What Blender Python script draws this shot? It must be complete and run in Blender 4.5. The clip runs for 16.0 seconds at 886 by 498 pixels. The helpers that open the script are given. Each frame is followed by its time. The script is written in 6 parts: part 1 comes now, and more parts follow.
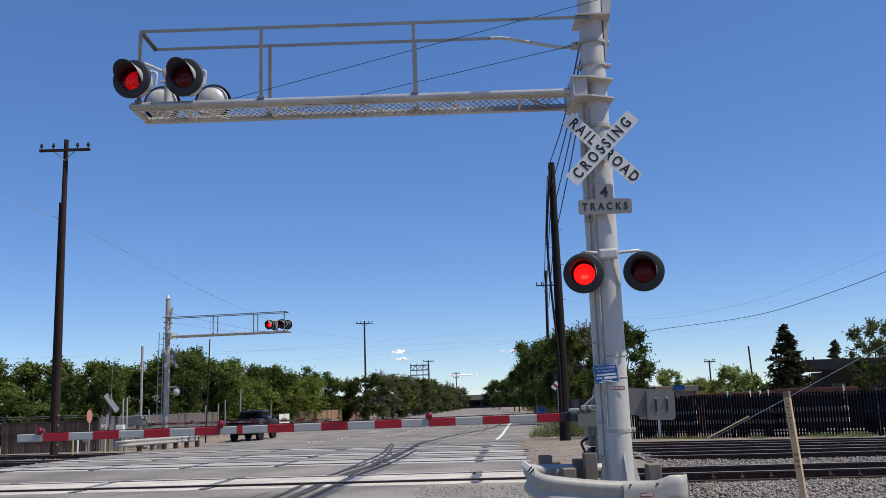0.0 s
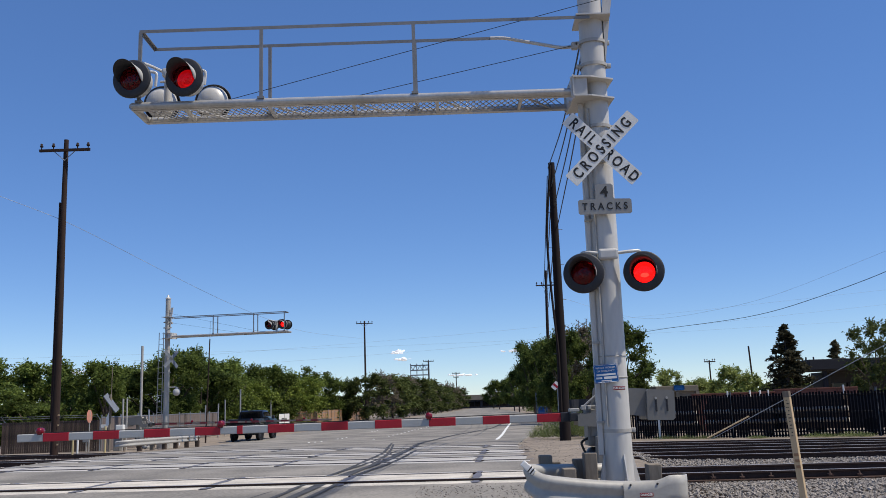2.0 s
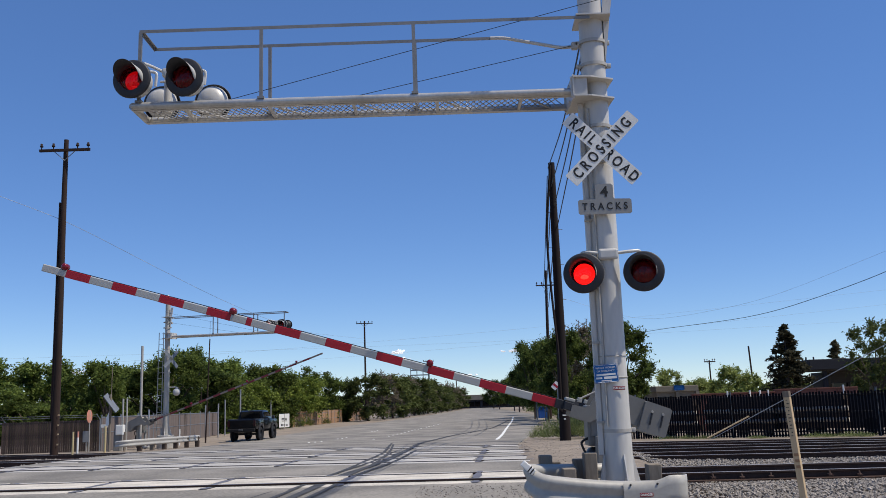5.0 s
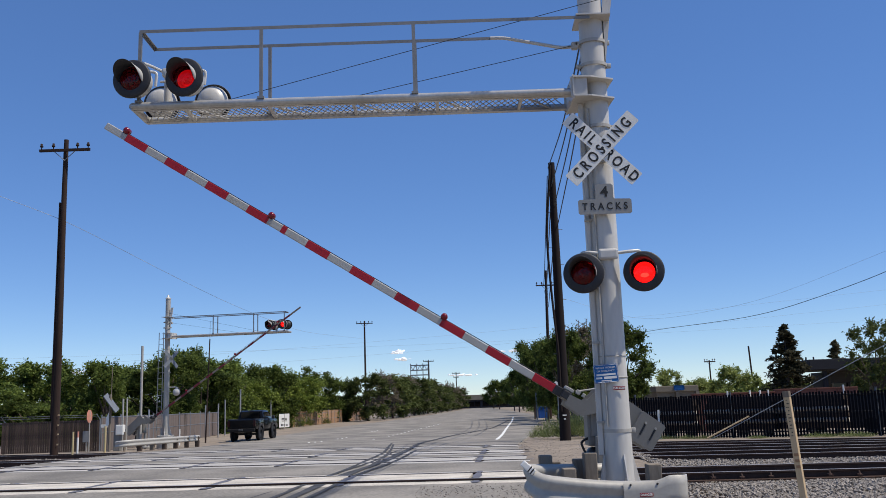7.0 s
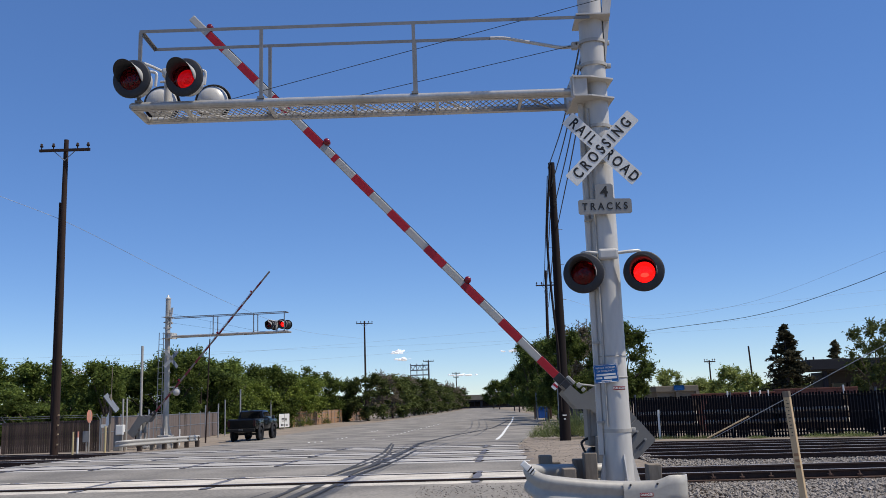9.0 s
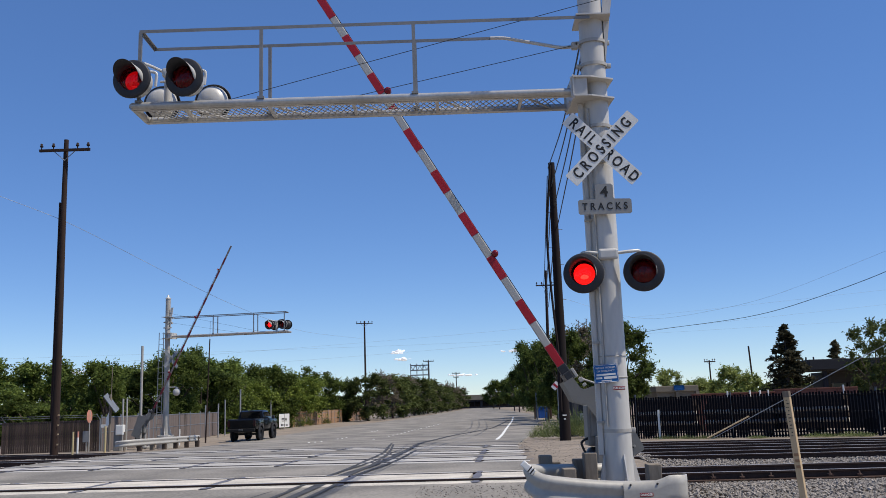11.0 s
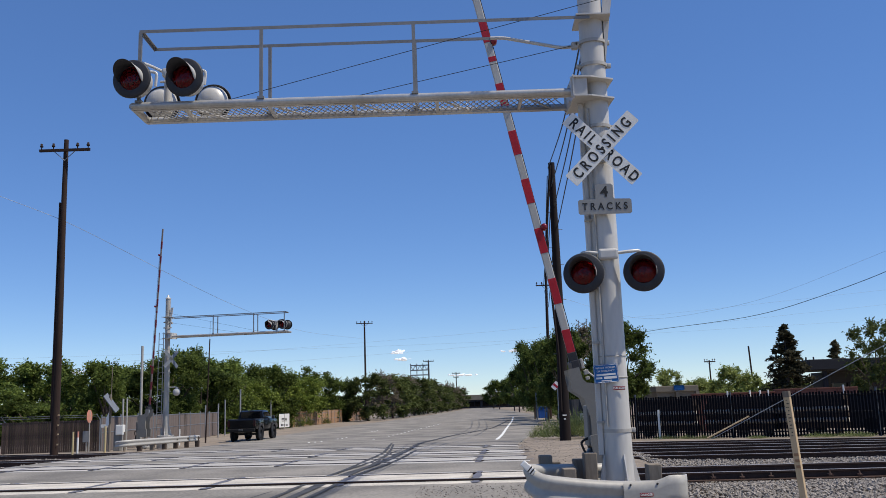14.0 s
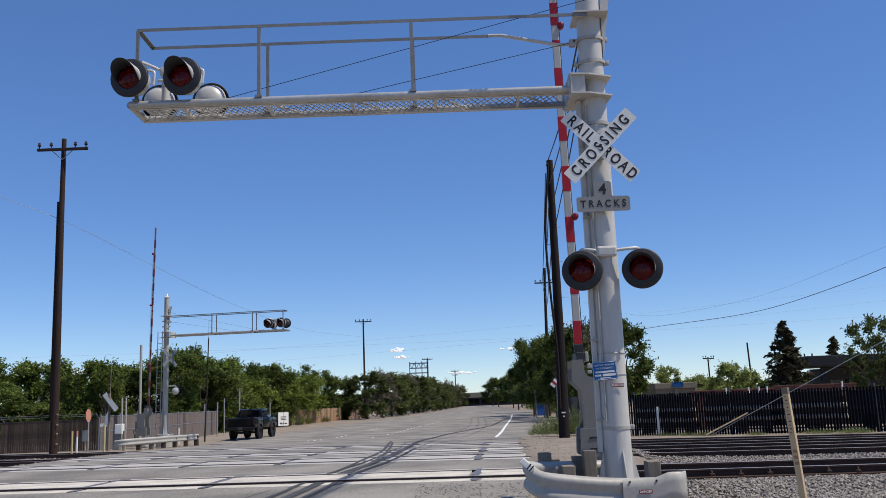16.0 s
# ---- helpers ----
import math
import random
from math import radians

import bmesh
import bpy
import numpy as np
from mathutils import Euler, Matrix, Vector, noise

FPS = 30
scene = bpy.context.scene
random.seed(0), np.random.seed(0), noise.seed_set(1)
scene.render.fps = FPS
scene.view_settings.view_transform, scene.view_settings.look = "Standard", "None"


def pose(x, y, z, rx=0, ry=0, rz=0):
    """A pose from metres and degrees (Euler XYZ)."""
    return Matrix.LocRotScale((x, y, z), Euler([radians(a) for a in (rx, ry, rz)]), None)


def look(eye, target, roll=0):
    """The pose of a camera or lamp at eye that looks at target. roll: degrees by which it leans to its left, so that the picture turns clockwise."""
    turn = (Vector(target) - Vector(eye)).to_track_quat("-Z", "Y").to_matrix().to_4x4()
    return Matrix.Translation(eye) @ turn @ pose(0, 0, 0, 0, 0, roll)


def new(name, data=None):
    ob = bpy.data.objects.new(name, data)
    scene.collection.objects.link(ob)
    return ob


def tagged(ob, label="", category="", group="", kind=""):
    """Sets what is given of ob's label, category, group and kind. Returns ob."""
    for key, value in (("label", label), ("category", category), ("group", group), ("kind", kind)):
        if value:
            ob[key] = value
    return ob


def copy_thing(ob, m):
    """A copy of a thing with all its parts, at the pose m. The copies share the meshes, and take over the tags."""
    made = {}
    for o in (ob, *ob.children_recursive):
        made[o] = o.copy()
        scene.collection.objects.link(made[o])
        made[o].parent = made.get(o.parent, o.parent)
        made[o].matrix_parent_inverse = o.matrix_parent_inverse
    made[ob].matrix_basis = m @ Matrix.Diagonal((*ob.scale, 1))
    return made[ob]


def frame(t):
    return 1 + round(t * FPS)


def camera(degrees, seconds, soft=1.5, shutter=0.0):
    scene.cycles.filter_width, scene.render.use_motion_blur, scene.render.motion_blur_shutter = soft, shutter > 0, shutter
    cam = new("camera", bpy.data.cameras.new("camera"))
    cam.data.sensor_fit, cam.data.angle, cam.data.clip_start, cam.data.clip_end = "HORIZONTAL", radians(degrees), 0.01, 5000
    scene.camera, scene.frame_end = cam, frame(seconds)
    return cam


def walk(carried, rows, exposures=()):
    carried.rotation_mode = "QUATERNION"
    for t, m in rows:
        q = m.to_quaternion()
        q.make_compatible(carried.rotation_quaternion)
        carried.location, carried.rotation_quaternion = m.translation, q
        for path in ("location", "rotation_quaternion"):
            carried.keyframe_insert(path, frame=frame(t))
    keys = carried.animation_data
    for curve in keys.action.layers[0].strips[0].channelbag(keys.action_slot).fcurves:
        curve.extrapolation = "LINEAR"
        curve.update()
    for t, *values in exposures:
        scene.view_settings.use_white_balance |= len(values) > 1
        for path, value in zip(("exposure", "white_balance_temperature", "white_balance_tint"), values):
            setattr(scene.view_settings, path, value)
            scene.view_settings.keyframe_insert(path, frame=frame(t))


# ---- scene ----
# ---- camera ----
cam = camera(52.93, 16.0, soft=0.5)
EYE = (0.0, 0.0, 1.5)
STILL = pose(*EYE, 99.83, 0, 0) @ pose(0, 0, 0, 0, 0, -1.91)


def nudged(k):
    """The resting camera turned by the share k of the last small jog."""
    turn = Matrix.Rotation(radians(0.2644 * k), 4, Vector((-0.525, 0.826, -0.2045)))
    return Matrix.Translation(EYE) @ turn @ Matrix.Translation(EYE).inverted() @ STILL


walk(cam, [(0.0, STILL), (15.6, STILL), (15.8, nudged(0.15)), (15.9, nudged(0.5)), (16.0, nudged(1.0))])

# ---- light ----
SUN_AZ, SUN_EL = 104.0, 60.0   # degrees, azimuth clockwise from +y
world = bpy.data.worlds.new("sky")
scene.world = world
world.use_nodes = True
wn = world.node_tree
sky = wn.nodes.new("ShaderNodeTexSky")
sky.sky_type = 'NISHITA'
sky.sun_disc = False
sky.sun_elevation, sky.sun_rotation = radians(SUN_EL), radians(SUN_AZ)
sky.altitude, sky.air_density, sky.dust_density, sky.ozone_density = 500, 0.8, 0.0, 3.2
wn.nodes["Background"].inputs["Strength"].default_value = 0.14
deep = wn.nodes.new("ShaderNodeHueSaturation")
deep.inputs["Hue"].default_value, deep.inputs["Saturation"].default_value = 0.508, 1.2
wn.links.new(sky.outputs[0], deep.inputs["Color"])
haze = wn.nodes.new("ShaderNodeMix")
haze.data_type = 'RGBA'
haze.inputs["Factor"].default_value = 0.27
haze.inputs["B"].default_value = (1.0, 2.0, 4.5, 1)
wn.links.new(deep.outputs[0], haze.inputs["A"])
wn.links.new(haze.outputs["Result"], wn.nodes["Background"].inputs[0])
sun = new("sun", bpy.data.lights.new("sun", 'SUN'))
sun.data.energy, sun.data.angle, sun.data.color = 4.9, radians(0.53), (1.0, 0.925, 0.81)
sx, sy, sz = (math.sin(radians(SUN_AZ)) * math.cos(radians(SUN_EL)), math.cos(radians(SUN_AZ)) * math.cos(radians(SUN_EL)), math.sin(radians(SUN_EL)))
sun.matrix_world = look((60 * sx, 60 * sy, 60 * sz), (0, 0, 0))
scene.view_settings.exposure = 0.0

# ---- materials ----


def mat(name, base, rough=0.6, metal=0.0, dark=None, scale=3.0, fine=40.0, amount=0.5, bump=0.15, streak=1.0, rand=0.0, spec=0.3, bumpscale=None, lo=0.35, hi=0.65):
    """A surface whose colour runs between base and dark in two sizes of noise, with fine relief."""
    m = bpy.data.materials.new(name)
    m.use_nodes = True
    nt = m.node_tree
    N, L = nt.nodes, nt.links
    b = N["Principled BSDF"]
    b.inputs["Roughness"].default_value = rough
    b.inputs["Metallic"].default_value = metal
    b.inputs["Specular IOR Level"].default_value = spec
    dark = dark or tuple(c * 0.6 for c in base)
    tc = N.new("ShaderNodeTexCoord")
    mp = N.new("ShaderNodeMapping")
    mp.inputs["Scale"].default_value = (1, 1, 1 / streak)
    L.new(tc.outputs["Object"], mp.inputs[0])
    n1, n2 = N.new("ShaderNodeTexNoise"), N.new("ShaderNodeTexNoise")
    n1.inputs["Scale"].default_value, n1.inputs["Detail"].default_value = scale, 5
    n2.inputs["Scale"].default_value, n2.inputs["Detail"].default_value = fine, 4
    L.new(mp.outputs[0], n1.inputs["Vector"])
    L.new(mp.outputs[0], n2.inputs["Vector"])
    add = N.new("ShaderNodeMath")
    add.operation = 'MULTIPLY_ADD'
    add.inputs[1].default_value = 0.6
    L.new(n1.outputs["Fac"], add.inputs[0])
    half = N.new("ShaderNodeMath")
    half.operation = 'MULTIPLY'
    half.inputs[1].default_value = 0.4
    L.new(n2.outputs["Fac"], half.inputs[0])
    L.new(half.outputs[0], add.inputs[2])
    ramp = N.new("ShaderNodeMapRange")
    ramp.inputs["From Min"].default_value, ramp.inputs["From Max"].default_value = lo, hi
    ramp.inputs["To Min"].default_value, ramp.inputs["To Max"].default_value = amount, 0.0
    L.new(add.outputs[0], ramp.inputs["Value"])
    mix = N.new("ShaderNodeMix")
    mix.data_type = 'RGBA'
    mix.inputs["A"].default_value, mix.inputs["B"].default_value = (*base, 1), (*dark, 1)
    L.new(ramp.outputs[0], mix.inputs["Factor"])
    out = mix.outputs["Result"]
    if rand:
        oi = N.new("ShaderNodeObjectInfo")
        geo = N.new("ShaderNodeNewGeometry")
        s = N.new("ShaderNodeMath")
        s.operation = 'ADD'
        L.new(oi.outputs["Random"], s.inputs[0])
        L.new(geo.outputs["Random Per Island"], s.inputs[1])
        v = N.new("ShaderNodeMapRange")
        v.inputs["From Max"].default_value = 2.0
        v.inputs["To Min"].default_value, v.inputs["To Max"].default_value = 1 - rand, 1 + rand
        L.new(s.outputs[0], v.inputs["Value"])
        hsv = N.new("ShaderNodeHueSaturation")
        L.new(v.outputs[0], hsv.inputs["Value"])
        L.new(out, hsv.inputs["Color"])
        out = hsv.outputs[0]
    L.new(out, b.inputs["Base Color"])
    if bump:
        bp = N.new("ShaderNodeBump")
        bp.inputs["Strength"].default_value = bump
        bp.inputs["Distance"].default_value = bumpscale or 0.01
        L.new(add.outputs[0], bp.inputs["Height"])
        L.new(bp.outputs[0], b.inputs["Normal"])
    return m


def leaf_mat(name, a, c):
    """Two greens mixed by island and clump noise, which puts sunlit and shaded masses into the colour; thin enough to
    let light through.
    """
    m = bpy.data.materials.new(name)
    m.use_nodes = True
    N, L = m.node_tree.nodes, m.node_tree.links
    b = N["Principled BSDF"]
    b.inputs["Roughness"].default_value = 0.5
    b.inputs["Specular IOR Level"].default_value = 0.05
    g = N.new("ShaderNodeNewGeometry")
    oi = N.new("ShaderNodeObjectInfo")
    mix = N.new("ShaderNodeMix")
    mix.data_type = 'RGBA'
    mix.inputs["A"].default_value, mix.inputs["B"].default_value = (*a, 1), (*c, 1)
    # clump-sized noise paints the crown's sunlit and shaded masses into the leaves
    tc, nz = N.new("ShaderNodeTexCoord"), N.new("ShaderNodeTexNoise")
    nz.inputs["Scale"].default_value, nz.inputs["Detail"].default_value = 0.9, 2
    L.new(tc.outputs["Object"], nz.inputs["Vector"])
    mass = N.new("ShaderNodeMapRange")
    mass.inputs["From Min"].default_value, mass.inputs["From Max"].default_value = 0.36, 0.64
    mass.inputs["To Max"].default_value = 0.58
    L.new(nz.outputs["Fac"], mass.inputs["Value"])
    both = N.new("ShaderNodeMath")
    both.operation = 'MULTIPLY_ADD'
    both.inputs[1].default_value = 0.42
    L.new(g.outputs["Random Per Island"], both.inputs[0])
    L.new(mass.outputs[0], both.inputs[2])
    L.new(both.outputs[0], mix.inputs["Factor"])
    hsv = N.new("ShaderNodeHueSaturation")
    v = N.new("ShaderNodeMapRange")
    v.inputs["To Min"].default_value, v.inputs["To Max"].default_value = 0.75, 1.25
    L.new(oi.outputs["Random"], v.inputs["Value"])
    L.new(v.outputs[0], hsv.inputs["Value"])
    L.new(mix.outputs["Result"], hsv.inputs["Color"])
    L.new(hsv.outputs[0], b.inputs["Base Color"])
    tr = N.new("ShaderNodeBsdfTranslucent")
    L.new(hsv.outputs[0], tr.inputs["Color"])
    ms = N.new("ShaderNodeMixShader")
    ms.inputs[0].default_value = 0.33
    L.new(b.outputs[0], ms.inputs[1])
    L.new(tr.outputs[0], ms.inputs[2])
    L.new(ms.outputs[0], N["Material Output"].inputs["Surface"])
    return m


def glow_mat(name, color, strength):
    m = bpy.data.materials.new(name)
    m.use_nodes = True
    b = m.node_tree.nodes["Principled BSDF"]
    b.inputs["Base Color"].default_value = (*color, 1)
    b.inputs["Emission Color"].default_value = (*color, 1)
    b.inputs["Emission Strength"].default_value = strength
    b.inputs["Roughness"].default_value = 0.25
    return m


def lens_mat(name, color, tint, share):
    """Coloured signal glass: partly clear, partly scattering, with a glossy skin."""
    m = bpy.data.materials.new(name)
    m.use_nodes = True
    N, L = m.node_tree.nodes, m.node_tree.links
    b = N["Principled BSDF"]
    b.inputs["Base Color"].default_value = (*color, 1)
    b.inputs["Roughness"].default_value = 0.12
    t = N.new("ShaderNodeBsdfTransparent")
    t.inputs["Color"].default_value = (*tint, 1)
    ms = N.new("ShaderNodeMixShader")
    ms.inputs[0].default_value = share
    L.new(b.outputs[0], ms.inputs[1])
    L.new(t.outputs[0], ms.inputs[2])
    L.new(ms.outputs[0], N["Material Output"].inputs["Surface"])
    return m


M_ROAD = mat("asphalt_worn", (0.268, 0.246, 0.214), 0.9, 0, (0.125, 0.116, 0.102), 0.45, 14, 0.9, 0.4, bumpscale=0.006, lo=0.41, hi=0.60)
M_PANEL = mat("crossing_concrete", (0.58, 0.53, 0.455), 0.85, 0, (0.25, 0.232, 0.20), 1.6, 25, 0.7, 0.2, rand=0.08, lo=0.36, hi=0.60)
M_PANEL_OLD = mat("crossing_concrete_old", (0.46, 0.435, 0.395), 0.85, 0, (0.27, 0.255, 0.235), 1.2, 25, 0.8, 0.2, rand=0.12)
M_PATCH = mat("tar_patch", (0.10, 0.105, 0.13), 0.8, 0, (0.16, 0.16, 0.19), 3, 30, 0.7, 0.15)
M_SKID = mat("tyre_rubber_mark", (0.035, 0.035, 0.04), 0.85, 0, (0.09, 0.09, 0.09), 2.5, 30, 0.7, 0.05)
M_FLANGE = mat("flangeway_dark", (0.03, 0.028, 0.026), 0.8, 0, None, 4, 40, 0.5, 0.1)
M_DIRT = mat("dirt_gravel", (0.285, 0.235, 0.182), 0.95, 0, (0.145, 0.12, 0.095), 0.7, 14, 0.9, 0.7, bumpscale=0.05)
M_STONE = mat("ballast_stone", (0.29, 0.258, 0.225), 0.9, 0, (0.11, 0.098, 0.085), 6, 50, 0.8, 0.3, rand=0.6)
M_RAIL = mat("rail_rust", (0.080, 0.050, 0.040), 0.85, 0.0, (0.04, 0.03, 0.026), 3, 40, 0.8, 0.2, spec=0.08)
M_RAILTOP = mat("rail_polished", (0.34, 0.315, 0.30), 0.42, 0.6, (0.22, 0.20, 0.19), 2, 60, 0.5, 0.03)
M_TIE = mat("creosote_tie", (0.10, 0.075, 0.06), 0.9, 0, (0.045, 0.036, 0.03), 5, 50, 0.8, 0.4, rand=0.2, spec=0.08)
M_SILVER = mat("aluminium_paint", (0.565, 0.545, 0.508), 0.42, 0.1, (0.42, 0.405, 0.375), 1.2, 22, 0.65, 0.05, streak=5)
M_GALV = mat("galvanized_steel", (0.42, 0.402, 0.365), 0.5, 0.1, (0.29, 0.276, 0.248), 2.0, 18, 0.7, 0.05)
M_RAILING = mat("handrail_galvanized", (0.25, 0.245, 0.235), 0.45, 0.2, (0.16, 0.155, 0.15), 1.6, 20, 0.7, 0.05)
M_WALKWAY = mat("galvanized_weathered", (0.54, 0.525, 0.495), 0.34, 0.4, (0.31, 0.30, 0.28), 1.6, 20, 0.8, 0.08)
M_BOX = mat("grey_enamel", (0.175, 0.168, 0.152), 0.5, 0, (0.22, 0.212, 0.195), 2.5, 30, 0.6, 0.04)
M_BLACK = mat("black_paint", (0.022, 0.023, 0.027), 0.5, 0, (0.05, 0.05, 0.055), 3, 40, 0.6, 0.05)
M_HOOD = mat("hood_faded_grey", (0.46, 0.46, 0.45), 0.5, 0, (0.34, 0.34, 0.33), 3, 40, 0.6, 0.03)
M_SIGN = mat("sign_white", (0.76, 0.745, 0.70), 0.5, 0, (0.62, 0.62, 0.58), 2, 30, 0.5, 0.02)
M_SIGNGREY = mat("sign_grey", (0.27, 0.27, 0.262), 0.5, 0, (0.21, 0.21, 0.20), 2.5, 30, 0.6, 0.02)
M_INK = mat("sign_ink", (0.018, 0.018, 0.018), 0.55, 0, (0.03, 0.03, 0.03), 5, 60, 0.4, 0)
M_BLUE = mat("sign_blue", (0.012, 0.115, 0.32), 0.4, 0, (0.02, 0.14, 0.36), 4, 40, 0.5, 0)
M_REDINK = mat("red_ink", (0.34, 0.05, 0.05), 0.5, 0, None, 5, 40, 0.4, 0)
M_ARMRED = mat("arm_red_sheeting", (0.42, 0.018, 0.03), 0.4, 0, (0.30, 0.012, 0.022), 4, 40, 0.6, 0.02)
M_ARMREDBACK = mat("arm_red_faded_back", (0.17, 0.028, 0.035), 0.6, 0, (0.10, 0.02, 0.03), 3, 40, 0.6, 0.02)
M_ARMWHITE = mat("arm_white_sheeting", (0.45, 0.445, 0.42), 0.45, 0, (0.35, 0.345, 0.325), 3, 40, 0.6, 0.02)
M_ARMBACK = mat("arm_back_dull", (0.22, 0.185, 0.16), 0.6, 0, (0.14, 0.11, 0.10), 3, 40, 0.6, 0.02)
M_ALU = mat("aluminium_dull", (0.45, 0.45, 0.45), 0.45, 0.6, None, 4, 40, 0.5, 0.03)
M_LENS = lens_mat("red_lens", (0.19, 0.006, 0.008), (1.0, 0.25, 0.22), 0.58)
M_GLOW = glow_mat("lamp_glow", (1.0, 0.030, 0.030), 2.1)
M_GLOWDIM = glow_mat("lamp_glow_dim", (1.0, 0.012, 0.04), 0.36)
M_BULB = glow_mat("lamp_hot_spot", (1.0, 0.14, 0.10), 4.0)
M_REDGLASS = glow_mat("gate_lamp_glass", (0.14, 0.003, 0.012), 0.12)
# dead black without sheen, made to swallow lamp glow inside the housings
M_DEADBLACK = mat("dead_black", (0.004, 0.004, 0.004), 1.0, 0, None, 5, 40, 0.3, 0, spec=0.0)
M_WOOD = mat("pole_wood", (0.042, 0.024, 0.018), 0.95, 0, (0.014, 0.010, 0.009), 2.5, 25, 0.8, 0.4, streak=8)
M_WOODTAR = mat("pole_wood_tarred", (0.017, 0.011, 0.010), 0.95, 0, (0.008, 0.006, 0.006), 2.5, 25, 0.8, 0.4, streak=8)
M_WOODGREY = mat("post_wood_grey", (0.24, 0.20, 0.155), 0.9, 0, (0.11, 0.092, 0.072), 4, 40, 0.8, 0.3, streak=5)
M_LATH = mat("lath_wood", (0.58, 0.44, 0.27), 0.8, 0, (0.42, 0.30, 0.17), 4, 40, 0.7, 0.15, streak=6)
M_CABLE = mat("cable_black", (0.02, 0.02, 0.022), 0.6, 0, None, 5, 40, 0.4, 0)
M_CABLEGREY = mat("cable_grey", (0.30, 0.33, 0.37), 0.6, 0, None, 5, 40, 0.4, 0)
M_SLATBLACK = mat("fence_slat_black", (0.004, 0.004, 0.006), 0.7, 0, (0.009, 0.009, 0.011), 2, 30, 0.7, 0.1, rand=0.35, spec=0.04)
M_SLATBROWN = mat("fence_slat_brown", (0.082, 0.056, 0.044), 0.8, 0, (0.018, 0.013, 0.011), 2.6, 30, 1.0, 0.2, rand=0.7)
M_FENCEGREY = mat("fence_mesh_grey", (0.17, 0.138, 0.122), 0.8, 0, (0.11, 0.088, 0.078), 0.8, 20, 0.8, 0.1, rand=0.15)
M_FENCETAN = mat("fence_wood_tan", (0.34, 0.20, 0.11), 0.85, 0, (0.21, 0.125, 0.075), 1.0, 20, 0.7, 0.2, rand=0.2)
M_WHITEPAINT = mat("white_paint", (0.72, 0.72, 0.69), 0.7, 0, (0.5, 0.5, 0.47), 3, 30, 0.6, 0.05)
M_PINK = mat("faded_red_sign", (0.55, 0.24, 0.17), 0.6, 0, None, 3, 30, 0.4, 0)
M_YELLOW = mat("yellow_marker", (0.52, 0.42, 0.22), 0.6, 0, None, 3, 30, 0.5, 0)
M_TRUCK = mat("truck_charcoal", (0.007, 0.007, 0.008), 0.14, 0.0, (0.005, 0.005, 0.006), 3, 60, 0.4, 0, spec=0.2)
M_TYRE = mat("tyre", (0.012, 0.012, 0.012), 0.85, 0, None, 8, 60, 0.5, 0.2)
M_DARKGLASS = mat("tinted_glass", (0.003, 0.003, 0.004), 0.06, 0, None, 3, 50, 0.2, 0, spec=0.3)
M_TAIL = mat("tail_lamp_red", (0.022, 0.003, 0.004), 0.2, 0, None, 6, 50, 0.4, 0)
M_ROOFDARK = mat("building_dark", (0.022, 0.023, 0.028), 0.8, 0, (0.015, 0.015, 0.019), 1, 15, 0.6, 0.05)
M_WALLGREY = mat("building_wall", (0.075, 0.068, 0.062), 0.85, 0, (0.05, 0.046, 0.042), 1, 15, 0.6, 0.05)
M_BRICKRED = mat("wall_brick_red", (0.150, 0.062, 0.048), 0.85, 0, (0.085, 0.038, 0.031), 1, 20, 0.7, 0.1, rand=0.15)
M_TANWALL = mat("building_tan", (0.22, 0.192, 0.145), 0.85, 0, (0.15, 0.13, 0.10), 0.6, 12, 0.6, 0.05)
M_BIN = mat("bin_blue", (0.02, 0.09, 0.32), 0.5, 0, None, 4, 40, 0.4, 0.02)
M_BARK = mat("bark", (0.12, 0.09, 0.07), 0.95, 0, (0.06, 0.045, 0.036), 4, 25, 0.8, 0.5, streak=4)
# LEAF, LEAFDARK and LEAFMID start near black: crown shade put into leaf colour
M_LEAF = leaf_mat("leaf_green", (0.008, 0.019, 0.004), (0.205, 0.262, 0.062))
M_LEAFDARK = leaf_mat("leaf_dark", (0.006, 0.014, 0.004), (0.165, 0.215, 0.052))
M_LEAFLIGHT = leaf_mat("leaf_light", (0.075, 0.115, 0.018), (0.270, 0.325, 0.070))
M_LEAFPALE = leaf_mat("leaf_pale", (0.150, 0.195, 0.050), (0.340, 0.375, 0.130))
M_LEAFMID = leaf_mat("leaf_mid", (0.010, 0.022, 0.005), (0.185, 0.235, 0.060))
M_LEAFOLIVE = leaf_mat("leaf_olive", (0.026, 0.042, 0.012), (0.160, 0.185, 0.062))
M_LEAFBROWN = leaf_mat("leaf_brown", (0.085, 0.070, 0.048), (0.21, 0.18, 0.13))
M_NEEDLE = leaf_mat("needle_dark", (0.024, 0.030, 0.017), (0.135, 0.118, 0.070))
M_SAGE = leaf_mat("shrub_sage", (0.13, 0.17, 0.06), (0.24, 0.27, 0.12))
M_STEEL = mat("lattice_steel", (0.20, 0.22, 0.25), 0.6, 0.3, None, 3, 30, 0.5, 0)
# clouds carry a faint glow of their own to pass for sunlit white
M_CLOUD = glow_mat("cloud_white_glow", (0.85, 0.88, 0.93), 0.3)

# ---- building helpers ----


def thing(name, label, category, at=(0, 0, 0), group="", kind=""):
    ob = new(name)
    ob.location = at
    ob.empty_display_size = 0.2
    return tagged(ob, label, category, group, kind)


